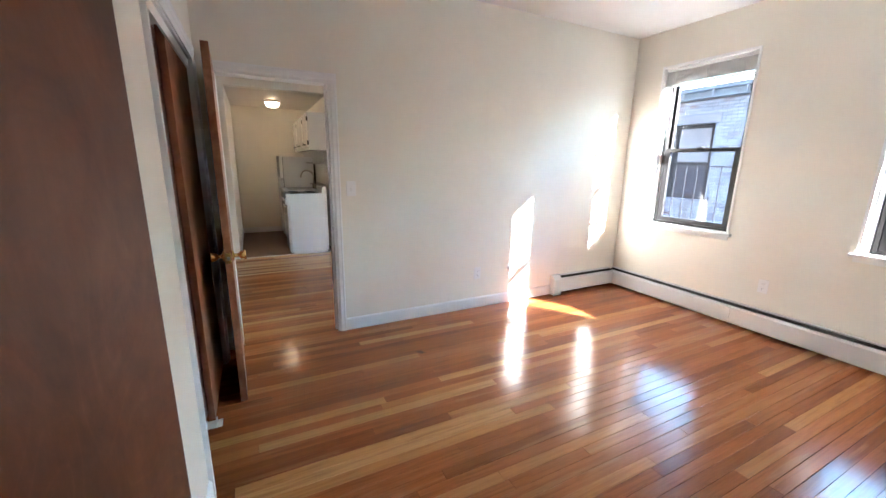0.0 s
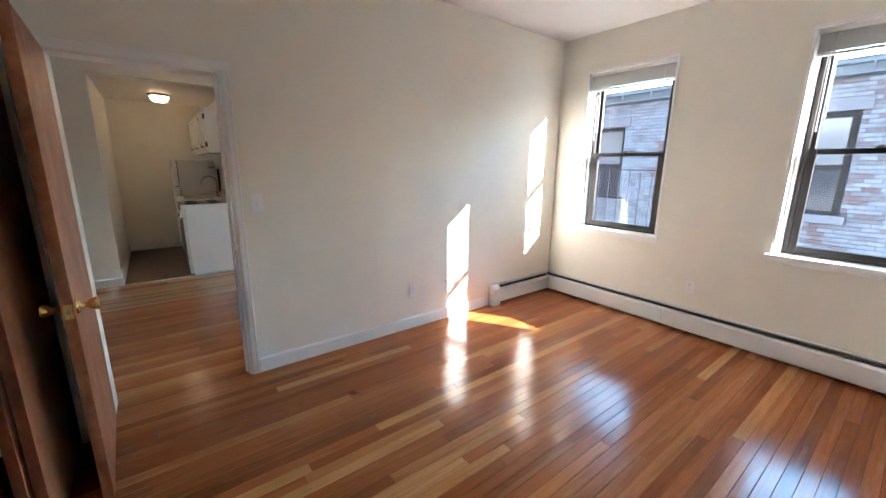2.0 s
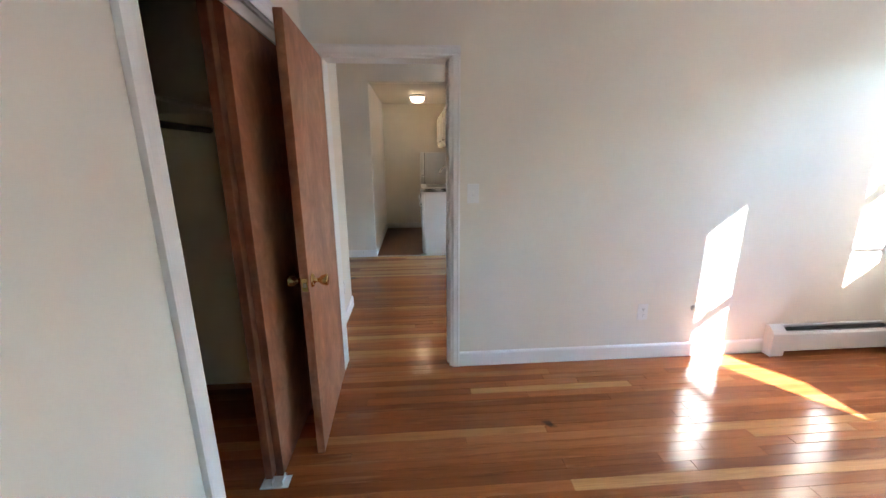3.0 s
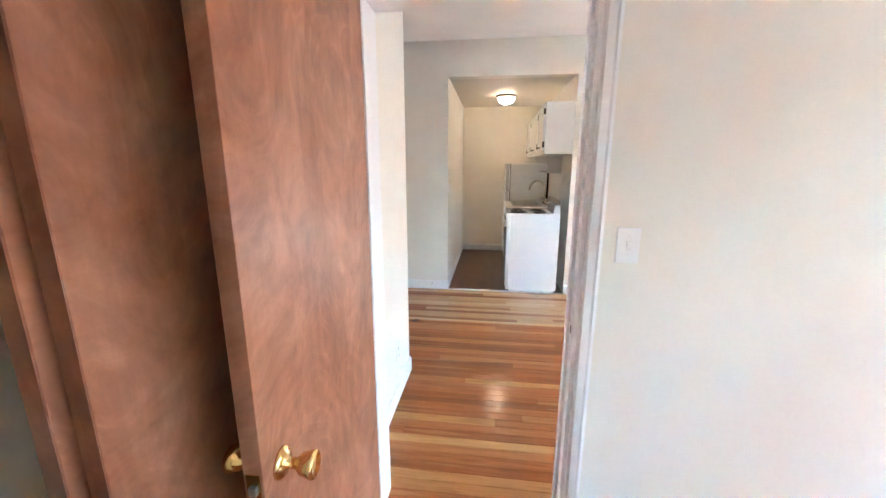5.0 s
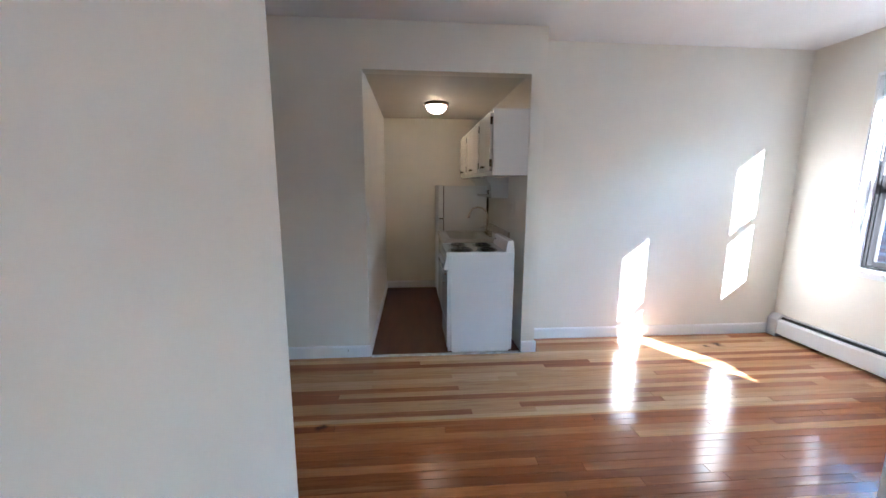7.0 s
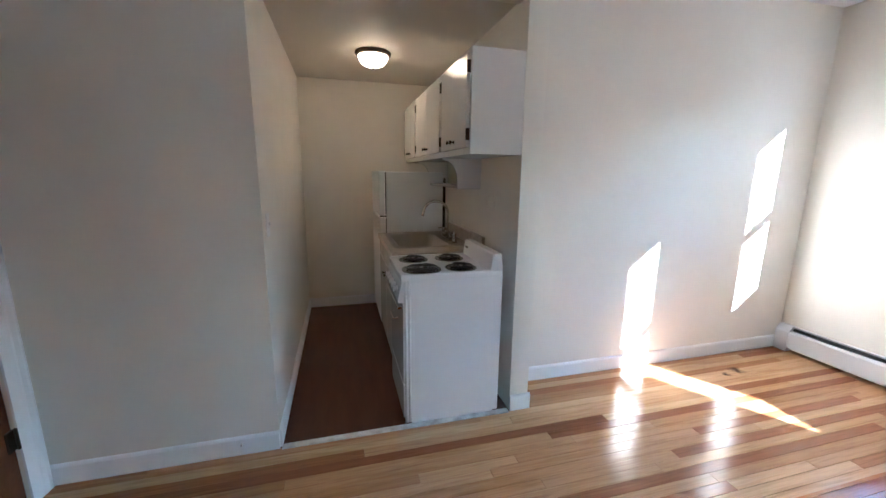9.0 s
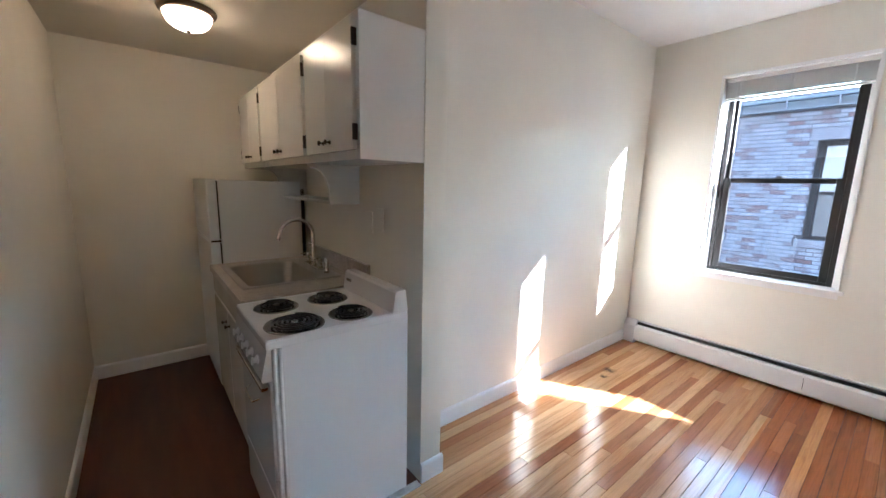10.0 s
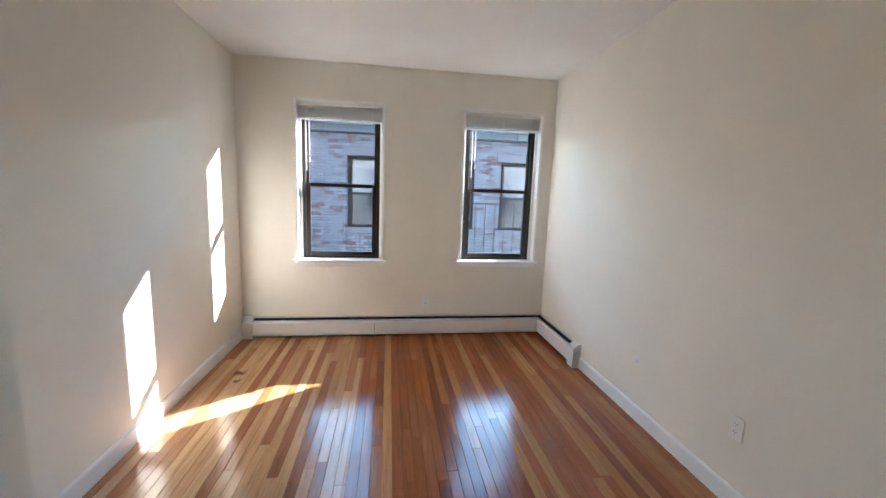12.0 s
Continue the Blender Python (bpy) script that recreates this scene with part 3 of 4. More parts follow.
for i, (a, b) in enumerate(WINDOWS):
    window(i, a, b, "bedroom windows" if i < 2 else "living room windows")


# ---- doors ----
def knob(parent, x, y, z, way, name="door_knob"):
    """A brass knob; way is the sign of the y or x along which it stands off."""
    bm = bmesh.new()
    prof = [(0.0, 0.0), (0.031, 0.0), (0.031, 0.004), (0.024, 0.009), (0.011, 0.012), (0.010, 0.030), (0.020, 0.040), (0.0265, 0.062), (0.0255, 0.067), (0.020, 0.069), (0.0, 0.0685)]
    lathe(bm, [(r, h * way) for r, h in prof[1:-1]], (x, y, z), "x")
    return part(name, bm, M_BRASS, parent, "polished brass knob on a round rose", True)


def swing_door(name, hinge, turn, width, height, material, label, hinge_side=1, knobs=True, latch=True):
    """A flush leaf; local y runs from the hinge to the free edge, x is its thickness."""
    d = thing(name, (0, 0, 0), label, "door", pose_m=pose(hinge[0], hinge[1], 0.012, 0, 0, turn))
    t = 0.035
    leaf = part("leaf", boxes((-t / 2, 0, 0, t / 2, -width, height), bevel=0.0015), material, d)
    if latch:
        part("latch_plate", boxes((-0.0125, -width - 0.0015, 0.818, 0.0125, -width + 0.004, 0.876), bevel=0.0006), M_BRASS, d)
        part("latch_bolt", boxes((-0.006, -width - 0.010, 0.838, 0.008, -width, 0.856), bevel=0.002), M_STEEL, d)
    if knobs:
        knob(d, t / 2, -width + 0.062, 0.848, 1)
        knob(d, -t / 2, -width + 0.062, 0.848, -1)
    return d


swing_door("bedroom_door", (-3.936, -0.022), 2.4, 0.715, 1.900, M_DOOR, "stained birch flush door with brass knobs, standing wide open")
# this leaf stands out of the sun; its shade is put into the dark veneer
swing_door("hall_door", (-4.012, -3.0), 170.4, 0.655, 2.00, M_DOOR_DARK, "dark brown flush door standing open by the bedroom's south doorway", knobs=False)

# closed entry door
ed = thing("entry_door", (EW - 0.03, 2.44, 0.0), "closed dark brown entry door in a white casing", "door")
part("leaf", boxes((EW - 0.05, 2.044, 0.008, EW - 0.012, 2.836, 2.026), bevel=0.002), M_DOOR_DARK, ed)
for z in (0.33, 1.06, 1.78):
    bm = boxes((EW - 0.014, 2.80, z - 0.045, EW - 0.004, 2.838, z + 0.045))
    lathe(bm, [(0.006, -0.048), (0.006, 0.048)], (EW + 0.002, 2.838, z), "z", 10)
    part("hinge", bm, M_IRON, ed, "dark bronze hinge")
knob(ed, EW - 0.012, 2.10, 0.95, 1)


# sliding closet doors, both pushed north
def slider(x, y0, y1, label):
    d = thing("closet_door", (x, (y0 + y1) / 2, 0.012), label, "sliding door", "closet doors")
    part("panel", boxes((x - 0.016, y0, 0.014, x + 0.016, y1, CH - 0.02), bevel=0.001), M_DOOR, d)
    part("edge_strip", boxes((x - 0.0155, y0 - 0.003, 0.014, x + 0.0155, y0 - 0.0002, CH - 0.02)), M_DOOR_EDGE, d, "lighter sawn edge")
    return d


slider(WX - 0.038, -0.852, CY1 - 0.014, "reddish-brown veneer sliding closet door pushed to one side")
slider(WX - 0.080, -0.872, CY1 - 0.014, "reddish-brown veneer sliding closet door behind the front one")
g = thing("floor_guide", (WX - 0.055, -0.885, 0.0), "white plastic floor guide under the sliding closet doors", "door guide")
part("base", boxes((WX - 0.105, -0.915, 0.0, WX + 0.012, -0.850, 0.004), (WX - 0.018, -0.905, 0.004, WX - 0.012, -0.855, 0.026), (WX - 0.061, -0.905, 0.004, WX - 0.057, -0.870, 0.022)), M_PLATE, g)
s = thing("closet_shelf", (-4.6, -0.88, 1.6), "white painted closet shelf on cleats over a wooden rod", "shelf")
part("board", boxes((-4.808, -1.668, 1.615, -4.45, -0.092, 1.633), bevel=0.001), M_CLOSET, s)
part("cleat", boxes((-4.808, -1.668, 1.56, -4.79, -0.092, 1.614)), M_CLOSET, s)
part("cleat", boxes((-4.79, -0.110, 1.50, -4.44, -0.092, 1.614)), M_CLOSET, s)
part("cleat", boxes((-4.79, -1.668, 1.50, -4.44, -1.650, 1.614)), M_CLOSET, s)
part("rod", tube(bmesh.new(), [(-4.51, -1.649, 1.53), (-4.51, -0.111, 1.53)], 0.016, 14), M_ROD, s, "dark round wooden rod", True)


# ---- baseboard heaters ----
def heater(name, axis, a, b, face, side, label, cap_a=True, cap_b=True, seams=()):
    """A run of hydronic heater along a wall from a to b."""
    def pr(outline, s, e):
        bm = bmesh.new()
        return prism(bm, [(face + side * p[0], p[1]) for p in outline], axis, s, e)
    mid = (a + b) / 2
    at = (face + side * 0.03, mid, 0) if axis == "y" else (mid, face + side * 0.03, 0)
    h = thing(name, at, label, "baseboard heater", "baseboard heaters")
    cw = 0.10
    s, e = a + (cw if cap_a else 0.0), b - (cw if cap_b else 0.0)
    part("back_plate", pr([(0, 0.02), (0.004, 0.02), (0.004, 0.205), (0.022, 0.205), (0.022, 0.210), (0, 0.210)], a + 0.001, b - 0.001), M_HEATER, h)
    part("fin_tube", pr([(0.010, 0.06), (0.055, 0.06), (0.055, 0.13), (0.010, 0.13)], s, e), M_DARK, h, "dark heating fins inside")
    cuts = [s] + list(seams) + [e]
    for c0, c1 in zip(cuts, cuts[1:]):
        part("front_panel", pr([(0.066, 0.035), (0.070, 0.035), (0.070, 0.160), (0.060, 0.176), (0.056, 0.176), (0.066, 0.158)], c0 + 0.0015, c1 - 0.0015), M_HEATER, h)
    part("damper", pr([(0.026, 0.196), (0.050, 0.182), (0.052, 0.185), (0.028, 0.200)], s + 0.01, e - 0.01), M_DARK, h, "dark louvre in the top slot")
    cap = [(0.0, 0.0), (0.073, 0.0), (0.073, 0.165), (0.060, 0.186), (0.030, 0.213), (0, 0.213)]
    if cap_a:
        part("end_cap", pr(cap, a, a + cw), M_HEATER, h)
    if cap_b:
        part("end_cap", pr(cap, b - cw, b), M_HEATER, h)
    return h


heater("heater", "y", 0.075, 3.232, 0.0, -1, "long white baseboard heater under the living room windows", False, True, (1.95,))
heater("heater", "x", -0.90, -0.004, LS, 1, "short white baseboard heater beside the corner", True, False)
heater("heater", "y", -2.94, -0.005, 0.0, -1, "long white baseboard heater under the bedroom windows", True, False, (-1.30,))
heater("heater", "x", -0.965, -0.075, BN, -1, "short white baseboard heater by the bedroom corner", True, False)


# ---- plates ----
def plate(kind, x, y, z, normal, label):
    """An outlet, switch or jack plate. normal: which way it looks."""
    rz = {"s": 0, "n": 180, "w": -90, "e": 90}[normal]
    nm = {"switch": "light_switch", "outlet": "wall_outlet", "jack": "wall_jack"}[kind]
    p = thing(nm, (0, 0, 0), label, "light switch" if kind == "switch" else "outlet", pose_m=pose(x, y, z, 0, 0, rz))
    if kind == "jack":
        part("body", lathe(bmesh.new(), [(0.022, 0.0), (0.022, -0.008), (0.014, -0.020), (0.010, -0.022)], (0, 0, 0), "y", 16), M_PLATE, p, smooth=True)
        return
    part("cover_plate", boxes((-0.036, -0.006, -0.058, 0.036, 0.0, 0.058), bevel=0.003), M_PLATE, p)
    if kind == "switch":
        part("toggle", boxes((-0.005, -0.017, -0.004, 0.005, -0.0065, 0.014), bevel=0.0015), M_PLATE, p)
        part("toggle_slot", boxes((-0.008, -0.0068, -0.016, 0.008, -0.0058, 0.016)), M_BLIND, p)
        for z1 in (-0.03, 0.03):
            part("screw", lathe(bmesh.new(), [(0.003, -0.006), (0.003, -0.0075)], (0, 0, z1), "y", 10), M_BLIND, p)
    else:
        for z1 in (-0.021, 0.021):
            part("socket", boxes((-0.015, -0.0085, z1 - 0.013, 0.015, -0.006, z1 + 0.013), bevel=0.001), M_PLATE, p)
            part("slots", boxes((-0.0075, -0.0090, z1 - 0.002, -0.0055, -0.0084, z1 + 0.006), (0.0055, -0.0090, z1 - 0.002, 0.0075, -0.0084, z1 + 0.006), (-0.002, -0.0090, z1 - 0.009, 0.002, -0.0084, z1 - 0.006)), M_DARK, p)


plate("switch", -3.076, BN, 1.165, "s", "white toggle light switch beside the doorway")
plate("outlet", -1.897, BN, 0.345, "s", "white wall outlet above the baseboard")
plate("jack", -1.53, BN, 0.36, "s", "small round white wall jack near the sunlit corner")
plate("outlet", 0.0, -1.475, 0.405, "w", "white wall outlet between the bedroom windows")
plate("outlet", -1.33, BS, 0.435, "n", "white wall outlet on the bedroom's side wall")
plate("outlet", 0.0, 1.425, 0.362, "w", "white wall outlet between the living room windows")
plate("outlet", -2.378, LS, 0.400, "n", "white wall outlet above the baseboard of the living room")
plate("jack", -1.63, LS, 0.41, "n", "small round white wall jack by the short heater")
plate("outlet", LW, 0.81, 0.31, "e", "white wall outlet near the corner of the entry")
plate("switch", KX0, 3.08, 1.17, "e", "white light switch just inside the kitchen")
for by, bz in ((3.335, 1.262), (3.450, 1.238)):
    bp = thing("blank_plate", (KX1, by, bz), "painted-over blank wall plate above the stove", "blank plate", "blank plates over the stove")
    part("cover_plate", boxes((KX1 - 0.005, by - 0.036, bz - 0.057, KX1, by + 0.036, bz + 0.057), bevel=0.002), M_WALL, bp)
cx = thing("cable_stub", (-4.175, KF - 0.013, 0.07), "short coaxial cable stub on the baseboard", "cable stub")
part("stub", tube(bmesh.new(), [(-4.175, KF - 0.0135, 0.062), (-4.175, KF - 0.035, 0.068), (-4.172, KF - 0.045, 0.085)], 0.004, 8), M_THRESH, cx)
hk = thing("ceiling_hook", (-0.551, 2.255, H), "small white hook screwed into the ceiling", "hook")
part("hook", tube(bmesh.new(), [(-0.551, 2.255, H)] + [(-0.551 + 0.012 * math.sin(a), 2.255, H - 0.035 + 0.012 * math.cos(a)) for a in [0.3 * k for k in range(0, 16)]], 0.0022, 6), M_PLATE, hk)

# ---- kitchen ----
LX, LY = -3.358, 4.18
lamp = thing("ceiling_light", (LX, LY, KC), "lit flush ceiling light with an alabaster bowl in a bronze ring", "ceiling light")
part("pan", lathe(bmesh.new(), [(0.06, 0.0), (0.132, 0.0), (0.137, -0.008), (0.132, -0.022), (0.122, -0.029), (0.113, -0.029)], (LX, LY, KC), "z", 40), M_RING, lamp, "brushed bronze ring", True)
part("bowl", lathe(bmesh.new(), [(0.113, -0.026), (0.110, -0.044), (0.098, -0.070), (0.076, -0.090), (0.045, -0.103), (0.012, -0.108)], (LX, LY, KC), "z", 40), M_LAMP, lamp, "glowing alabaster glass bowl", True)
part("finial", lathe(bmesh.new(), [(0.010, -0.106), (0.011, -0.111), (0.005, -0.119), (0.002, -0.122)], (LX, LY, KC), "z", 14), M_IRON, lamp, smooth=True)


def stove():
    x0, x1, y0, y1, zt = -3.345, -2.770, 2.953, 3.445, 0.900
    s = thing("stove", (x0 + 0.29, y0 + 0.26, 0.0), "white electric coil stove standing at the end of the counter", "stove")
    part("body", boxes((x0 + 0.035, y0, 0.045, x1, y1, zt - 0.035), (x0 + 0.055, y0 + 0.02, 0.0, x1 - 0.02, y1 - 0.02, 0.044)), M_ENAMEL, s)
    part("side_panel", boxes((x0 + 0.012, y0 - 0.004, 0.030, x1, y0 + 0.0, zt - 0.012), bevel=0.001), M_ENAMEL, s)
    for dx in (0.020, 0.040):
        part("side_rib", tube(bmesh.new(), [(x0 + dx, y0 - 0.004, 0.034), (x0 + dx, y0 - 0.004, zt - 0.03)], 0.007, 10), M_ENAMEL, s, smooth=True)
    part("cooktop", boxes((x0 - 0.005, y0 - 0.006, zt - 0.034, x1, y1, zt), bevel=0.006), M_ENAMEL, s)
    part("cooktop_rim", boxes((x0 + 0.0, y0 - 0.002, zt + 0.0002, x1 - 0.07, y0 + 0.006, zt + 0.004), (x0 + 0.0, y1 - 0.008, zt + 0.0002, x1 - 0.07, y1 - 0.001, zt + 0.004), (x0 - 0.003, y0 + 0.007, zt + 0.0002, x0 + 0.004, y1 - 0.009, zt + 0.004), bevel=0.0015), M_ENAMEL, s)
    bm = bmesh.new()
    prism(bm, [(x1 - 0.075, zt + 0.0005), (x1 - 0.062, zt + 0.088), (x1 - 0.052, zt + 0.096), (x1 - 0.012, zt + 0.096), (x1, zt + 0.0005)], "y", y0 - 0.004, y1)
    part("backguard", bm, M_ENAMEL, s)
    part("emblem", boxes((x1 - 0.072, y1 - 0.075, zt + 0.048, x1 - 0.066, y1 - 0.030, zt + 0.060)), M_BOWL, s, "small metal maker's plate")
    for bx, by, r in ((-3.215, 3.065, 0.098), (-3.215, 3.315, 0.078), (-2.985, 3.060, 0.078), (-2.985, 3.310, 0.078)):
        bowl = part("drip_bowl", lathe(bmesh.new(), [(r + 0.014, 0.0005), (r + 0.012, 0.004), (r + 0.004, 0.004), (r * 0.7, 0.0015), (r * 0.2, 0.001)], (bx, by, zt), "z", 32), M_BOWL, s, "tarnished chrome drip bowl", True)
        pts = []
        n = 150
        turns = 4.2 if r > 0.09 else 3.3
        for k in range(n):
            f = k / (n - 1)
            a = f * turns * 2 * math.pi
            rr = 0.020 + (r - 0.024) * f
            pts.append((bx + rr * math.cos(a), by + rr * math.sin(a), zt + 0.012))
        part("coil", tube(bmesh.new(), pts, 0.0043, 7), M_BLACK, bowl, "black heating coil", True)
        part("coil_hub", lathe(bmesh.new(), [(0.014, 0.004), (0.014, 0.015), (0.008, 0.017)], (bx, by, zt), "z", 16), M_BOWL, bowl, smooth=True)
    bm = bmesh.new()
    prism(bm, [(x0 - 0.002, zt - 0.036), (x0 + 0.034, zt - 0.036), (x0 + 0.034, zt - 0.150), (x0 - 0.022, zt - 0.150), (x0 - 0.024, zt - 0.138)], "y", y0 + 0.001, y1 - 0.001)
    part("control_panel", bm, M_ENAMEL, s)
    for k in range(5):
        y = y0 + 0.080 + k * 0.083
        kb = part("knob", lathe(bmesh.new(), [(0.019, 0.0), (0.018, -0.008), (0.012, -0.010), (0.011, -0.018), (0.009, -0.020)], (x0 - 0.013, y, zt - 0.092), "x", 18), M_ENAMEL, s, "white control knob", True)
        part("grip", boxes((x0 - 0.038, y - 0.003, zt - 0.107, x0 - 0.030, y + 0.003, zt - 0.077), bevel=0.001), M_ENAMEL, kb)
    d = part("oven_door", boxes((x0 + 0.004, y0 + 0.004, 0.270, x0 + 0.034, y1 - 0.004, zt - 0.165), bevel=0.004), M_ENAMEL, s)
    part("handle", boxes((x0 - 0.022, y0 + 0.02, zt - 0.192, x0 + 0.003, y1 - 0.02, zt - 0.176), bevel=0.003), M_CHROME, d, "chrome bar handle")
    d = part("drawer", boxes((x0 + 0.004, y0 + 0.004, 0.060, x0 + 0.034, y1 - 0.004, 0.262), bevel=0.004), M_ENAMEL, s)
    part("handle", tube(bmesh.new(), [(x0 + 0.004, 3.13, 0.60), (x0 - 0.022, 3.14, 0.592), (x0 - 0.022, 3.26, 0.592), (x0 + 0.004, 3.27, 0.60)], 0.004, 8), M_CHROME, d, "thin wire handle")


def small_knob(parent, x, y, z):
    part("knob", lathe(bmesh.new(), [(0.010, 0.0), (0.008, -0.003), (0.004, -0.006), (0.004, -0.014), (0.011, -0.019), (0.010, -0.024), (0.005, -0.026)], (x, y, z), "x", 14), M_IRON, parent, "dark bronze knob", True)


def cabinets():
    # base unit under the sink
    x0, y0, y1 = -3.300, 3.450, 4.368
    c = thing("base_cabinet", (-3.0, (y0 + y1) / 2, 0.0), "white two-door sink cabinet", "kitchen cabinet", "kitchen cabinets")
    part("body", boxes((x0, y0, 0.09, x0 + 0.018, y1, 0.872), (x0 + 0.019, y0, 0.09, KX1 - 0.003, y0 + 0.018, 0.872), (x0 + 0.019, y1 - 0.018, 0.09, KX1 - 0.003, y1, 0.872), (x0 + 0.06, y0 + 0.001, 0.0, KX1 - 0.003, y1 - 0.001, 0.11)), M_CAB, c)
    for a, b, k in ((y0 + 0.02, 3.905, 3.865), (3.915, y1 - 0.02, 3.955)):
        d = part("door", boxes((x0 - 0.019, a, 0.115, x0 - 0.001, b, 0.735), bevel=0.003), M_CAB, c)
        small_knob(d, x0 - 0.019, k, 0.66)
    part("false_drawer", boxes((x0 - 0.019, y0 + 0.02, 0.750, x0 - 0.001, y1 - 0.02, 0.862), bevel=0.003), M_CAB, c)
    # worktop with a hole for the sink
    w = thing("worktop", (-3.0, (y0 + y1) / 2, 0.873), "speckled beige laminate worktop with a low upstand", "worktop")
    sx0, sx1, sy0, sy1 = -3.255, -2.850, 3.665, 4.255
    X0, X1, Y0, Y1 = -3.330, KX1 - 0.002, 3.447, 4.374
    part("top", boxes((X0, Y0, 0.874, sx0, Y1, 0.912), (sx1, Y0, 0.874, X1, Y1, 0.912), (sx0, Y0, 0.874, sx1, sy0, 0.912), (sx0, sy1, 0.874, sx1, Y1, 0.912)), M_LAMINATE, w)
    part("upstand", boxes((X1 - 0.022, Y0, 0.913, X1, Y1, 1.005), bevel=0.002), M_LAMINATE, w)
    k = thing("sink", (-3.04, 4.02, 0.913), "stainless steel drop-in sink set in the worktop", "sink")
    bm = bmesh.new()
    r0 = [(-3.285, 3.635), (-2.765, 3.635), (-2.765, 4.285), (-3.285, 4.285)]
    r1 = [(-3.240, 3.68), (-2.870, 3.68), (-2.870, 4.24), (-3.240, 4.24)]
    r2 = [(-3.220, 3.70), (-2.890, 3.70), (-2.890, 4.22), (-3.220, 4.22)]

    def rounded(c, r, z, n=5):
        out = []
        (ax, ay), (bx, _), (_, cy), _ = c
        for px, py, a0 in ((ax + r, ay + r, 180), (bx - r, ay + r, 270), (bx - r, cy - r, 0), (ax + r, cy - r, 90)):
            for q in range(n + 1):
                t = radians(a0 + 90 * q / n)
                out.append(bm.verts.new((px + r * math.cos(t), py + r * math.sin(t), z)))
        return out
    loops = [rounded(r0, 0.02, 0.9125), rounded(r0, 0.02, 0.916), rounded([(a + (0.006 if a < -3 else -0.006), b + (0.006 if b < 3.96 else -0.006)) for a, b in r0], 0.018, 0.918),
             rounded([(a + (-0.01 if a < -3 else 0.01), b + (-0.01 if b < 3.96 else 0.01)) for a, b in r1], 0.06, 0.914), rounded(r1, 0.055, 0.906), rounded(r2, 0.05, 0.765),
             rounded([(a + (0.03 if a < -3 else -0.03), b + (0.03 if b < 3.96 else -0.03)) for a, b in r2], 0.04, 0.745)]
    for a, b in zip(loops, loops[1:]):
        for q in range(len(a)):
            bm.faces.new([a[q], a[(q + 1) % len(a)], b[(q + 1) % len(a)], b[q]])
    bm.faces.new(loops[-1])
    bmesh.ops.recalc_face_normals(bm, faces=bm.faces)
    part("basin", bm, M_STEEL, k, smooth=True)
    part("drain", lathe(bmesh.new(), [(0.038, 0.7455), (0.036, 0.748), (0.02, 0.747)], (-3.055, 3.96, 0), "z", 20), M_BOWL, k, smooth=True)
    f = thing("faucet", (-2.812, 3.96, 0.918), "brushed nickel gooseneck faucet behind the sink", "faucet")
    part("deck", boxes((-2.836, 3.83, 0.9185, -2.788, 4.09, 0.930), bevel=0.004), M_CHROME, f)
    pts = [(-2.812, 3.96, 0.930), (-2.812, 3.96, 1.115)] + [(-2.812 - 0.100 + 0.100 * math.cos(a), 3.96, 1.125 + 0.092 * math.sin(a)) for a in [radians(q) for q in range(5, 176, 10)]] + [(-3.016, 3.96, 1.118), (-3.020, 3.96, 1.100)]
    part("spout", tube(bmesh.new(), pts, 0.0105, 14), M_CHROME, f, smooth=True)
    for y in (3.86, 4.06):
        h = part("handle", lathe(bmesh.new(), [(0.018, 0.0), (0.014, 0.02), (0.011, 0.035), (0.017, 0.045), (0.015, 0.062), (0.006, 0.066)], (-2.812, y, 0.930), "z", 16), M_CHROME, f, smooth=True)
        part("lever", tube(bmesh.new(), [(-2.812, y, 0.985), (-2.847, y - 0.01, 0.992), (-2.867, y - 0.015, 0.990)], 0.005, 8), M_CHROME, h, smooth=True)
    part("sprayer", lathe(bmesh.new(), [(0.016, 0.0), (0.014, 0.015), (0.010, 0.03), (0.014, 0.06), (0.011, 0.085), (0.004, 0.09)], (-2.812, 3.755, 0.918), "z", 14), M_CHROME, f, smooth=True)

    # wall cabinet with three pairs of doors
    u0, u1, z0, z1, xf = 2.960, 4.93, 1.535, 2.056, -2.980
    u = thing("wall_cabinet", (-2.82, (u0 + u1) / 2, z0), "white enamelled wall cabinet with overlay doors and dark knobs", "kitchen cabinet", "kitchen cabinets")
    part("body", boxes((xf, u0, z0, KX1 - 0.002, u1, z1), bevel=0.0015), M_CAB, u)
    pairs = [(2.985, 3.235, 3.485), (3.530, 3.925, 4.320), (4.365, 4.635, 4.905)]
    for a, m_, b in pairs:
        gp = 0.0005 if a < 3.0 else 0.002
        for p, q, hy, ky in ((a, m_ - gp, a, m_ - 0.035), (m_ + gp, b, b, m_ + 0.035)):
            d = part("door", boxes((xf - 0.019, p, z0 + 0.035, xf - 0.0005, q, z1 - 0.025), bevel=gp), M_CAB, u)
            small_knob(d, xf - 0.019, ky, z0 + 0.075)
            for hz in (z0 + 0.10, z1 - 0.09):
                s_ = -1 if hy == a else 1
                part("hinge", boxes((xf - 0.021, hy + s_ * 0.001, hz - 0.03, xf - 0.0002, hy + s_ * 0.009, hz + 0.03), bevel=0.002), M_IRON, d, "dark bronze hinge")
    # open shelf hung below on two scrolled brackets
    h = thing("hanging_shelf", (-2.8, 4.0, 1.33), "small white open shelf on scrolled brackets below the wall cabinet", "shelf")
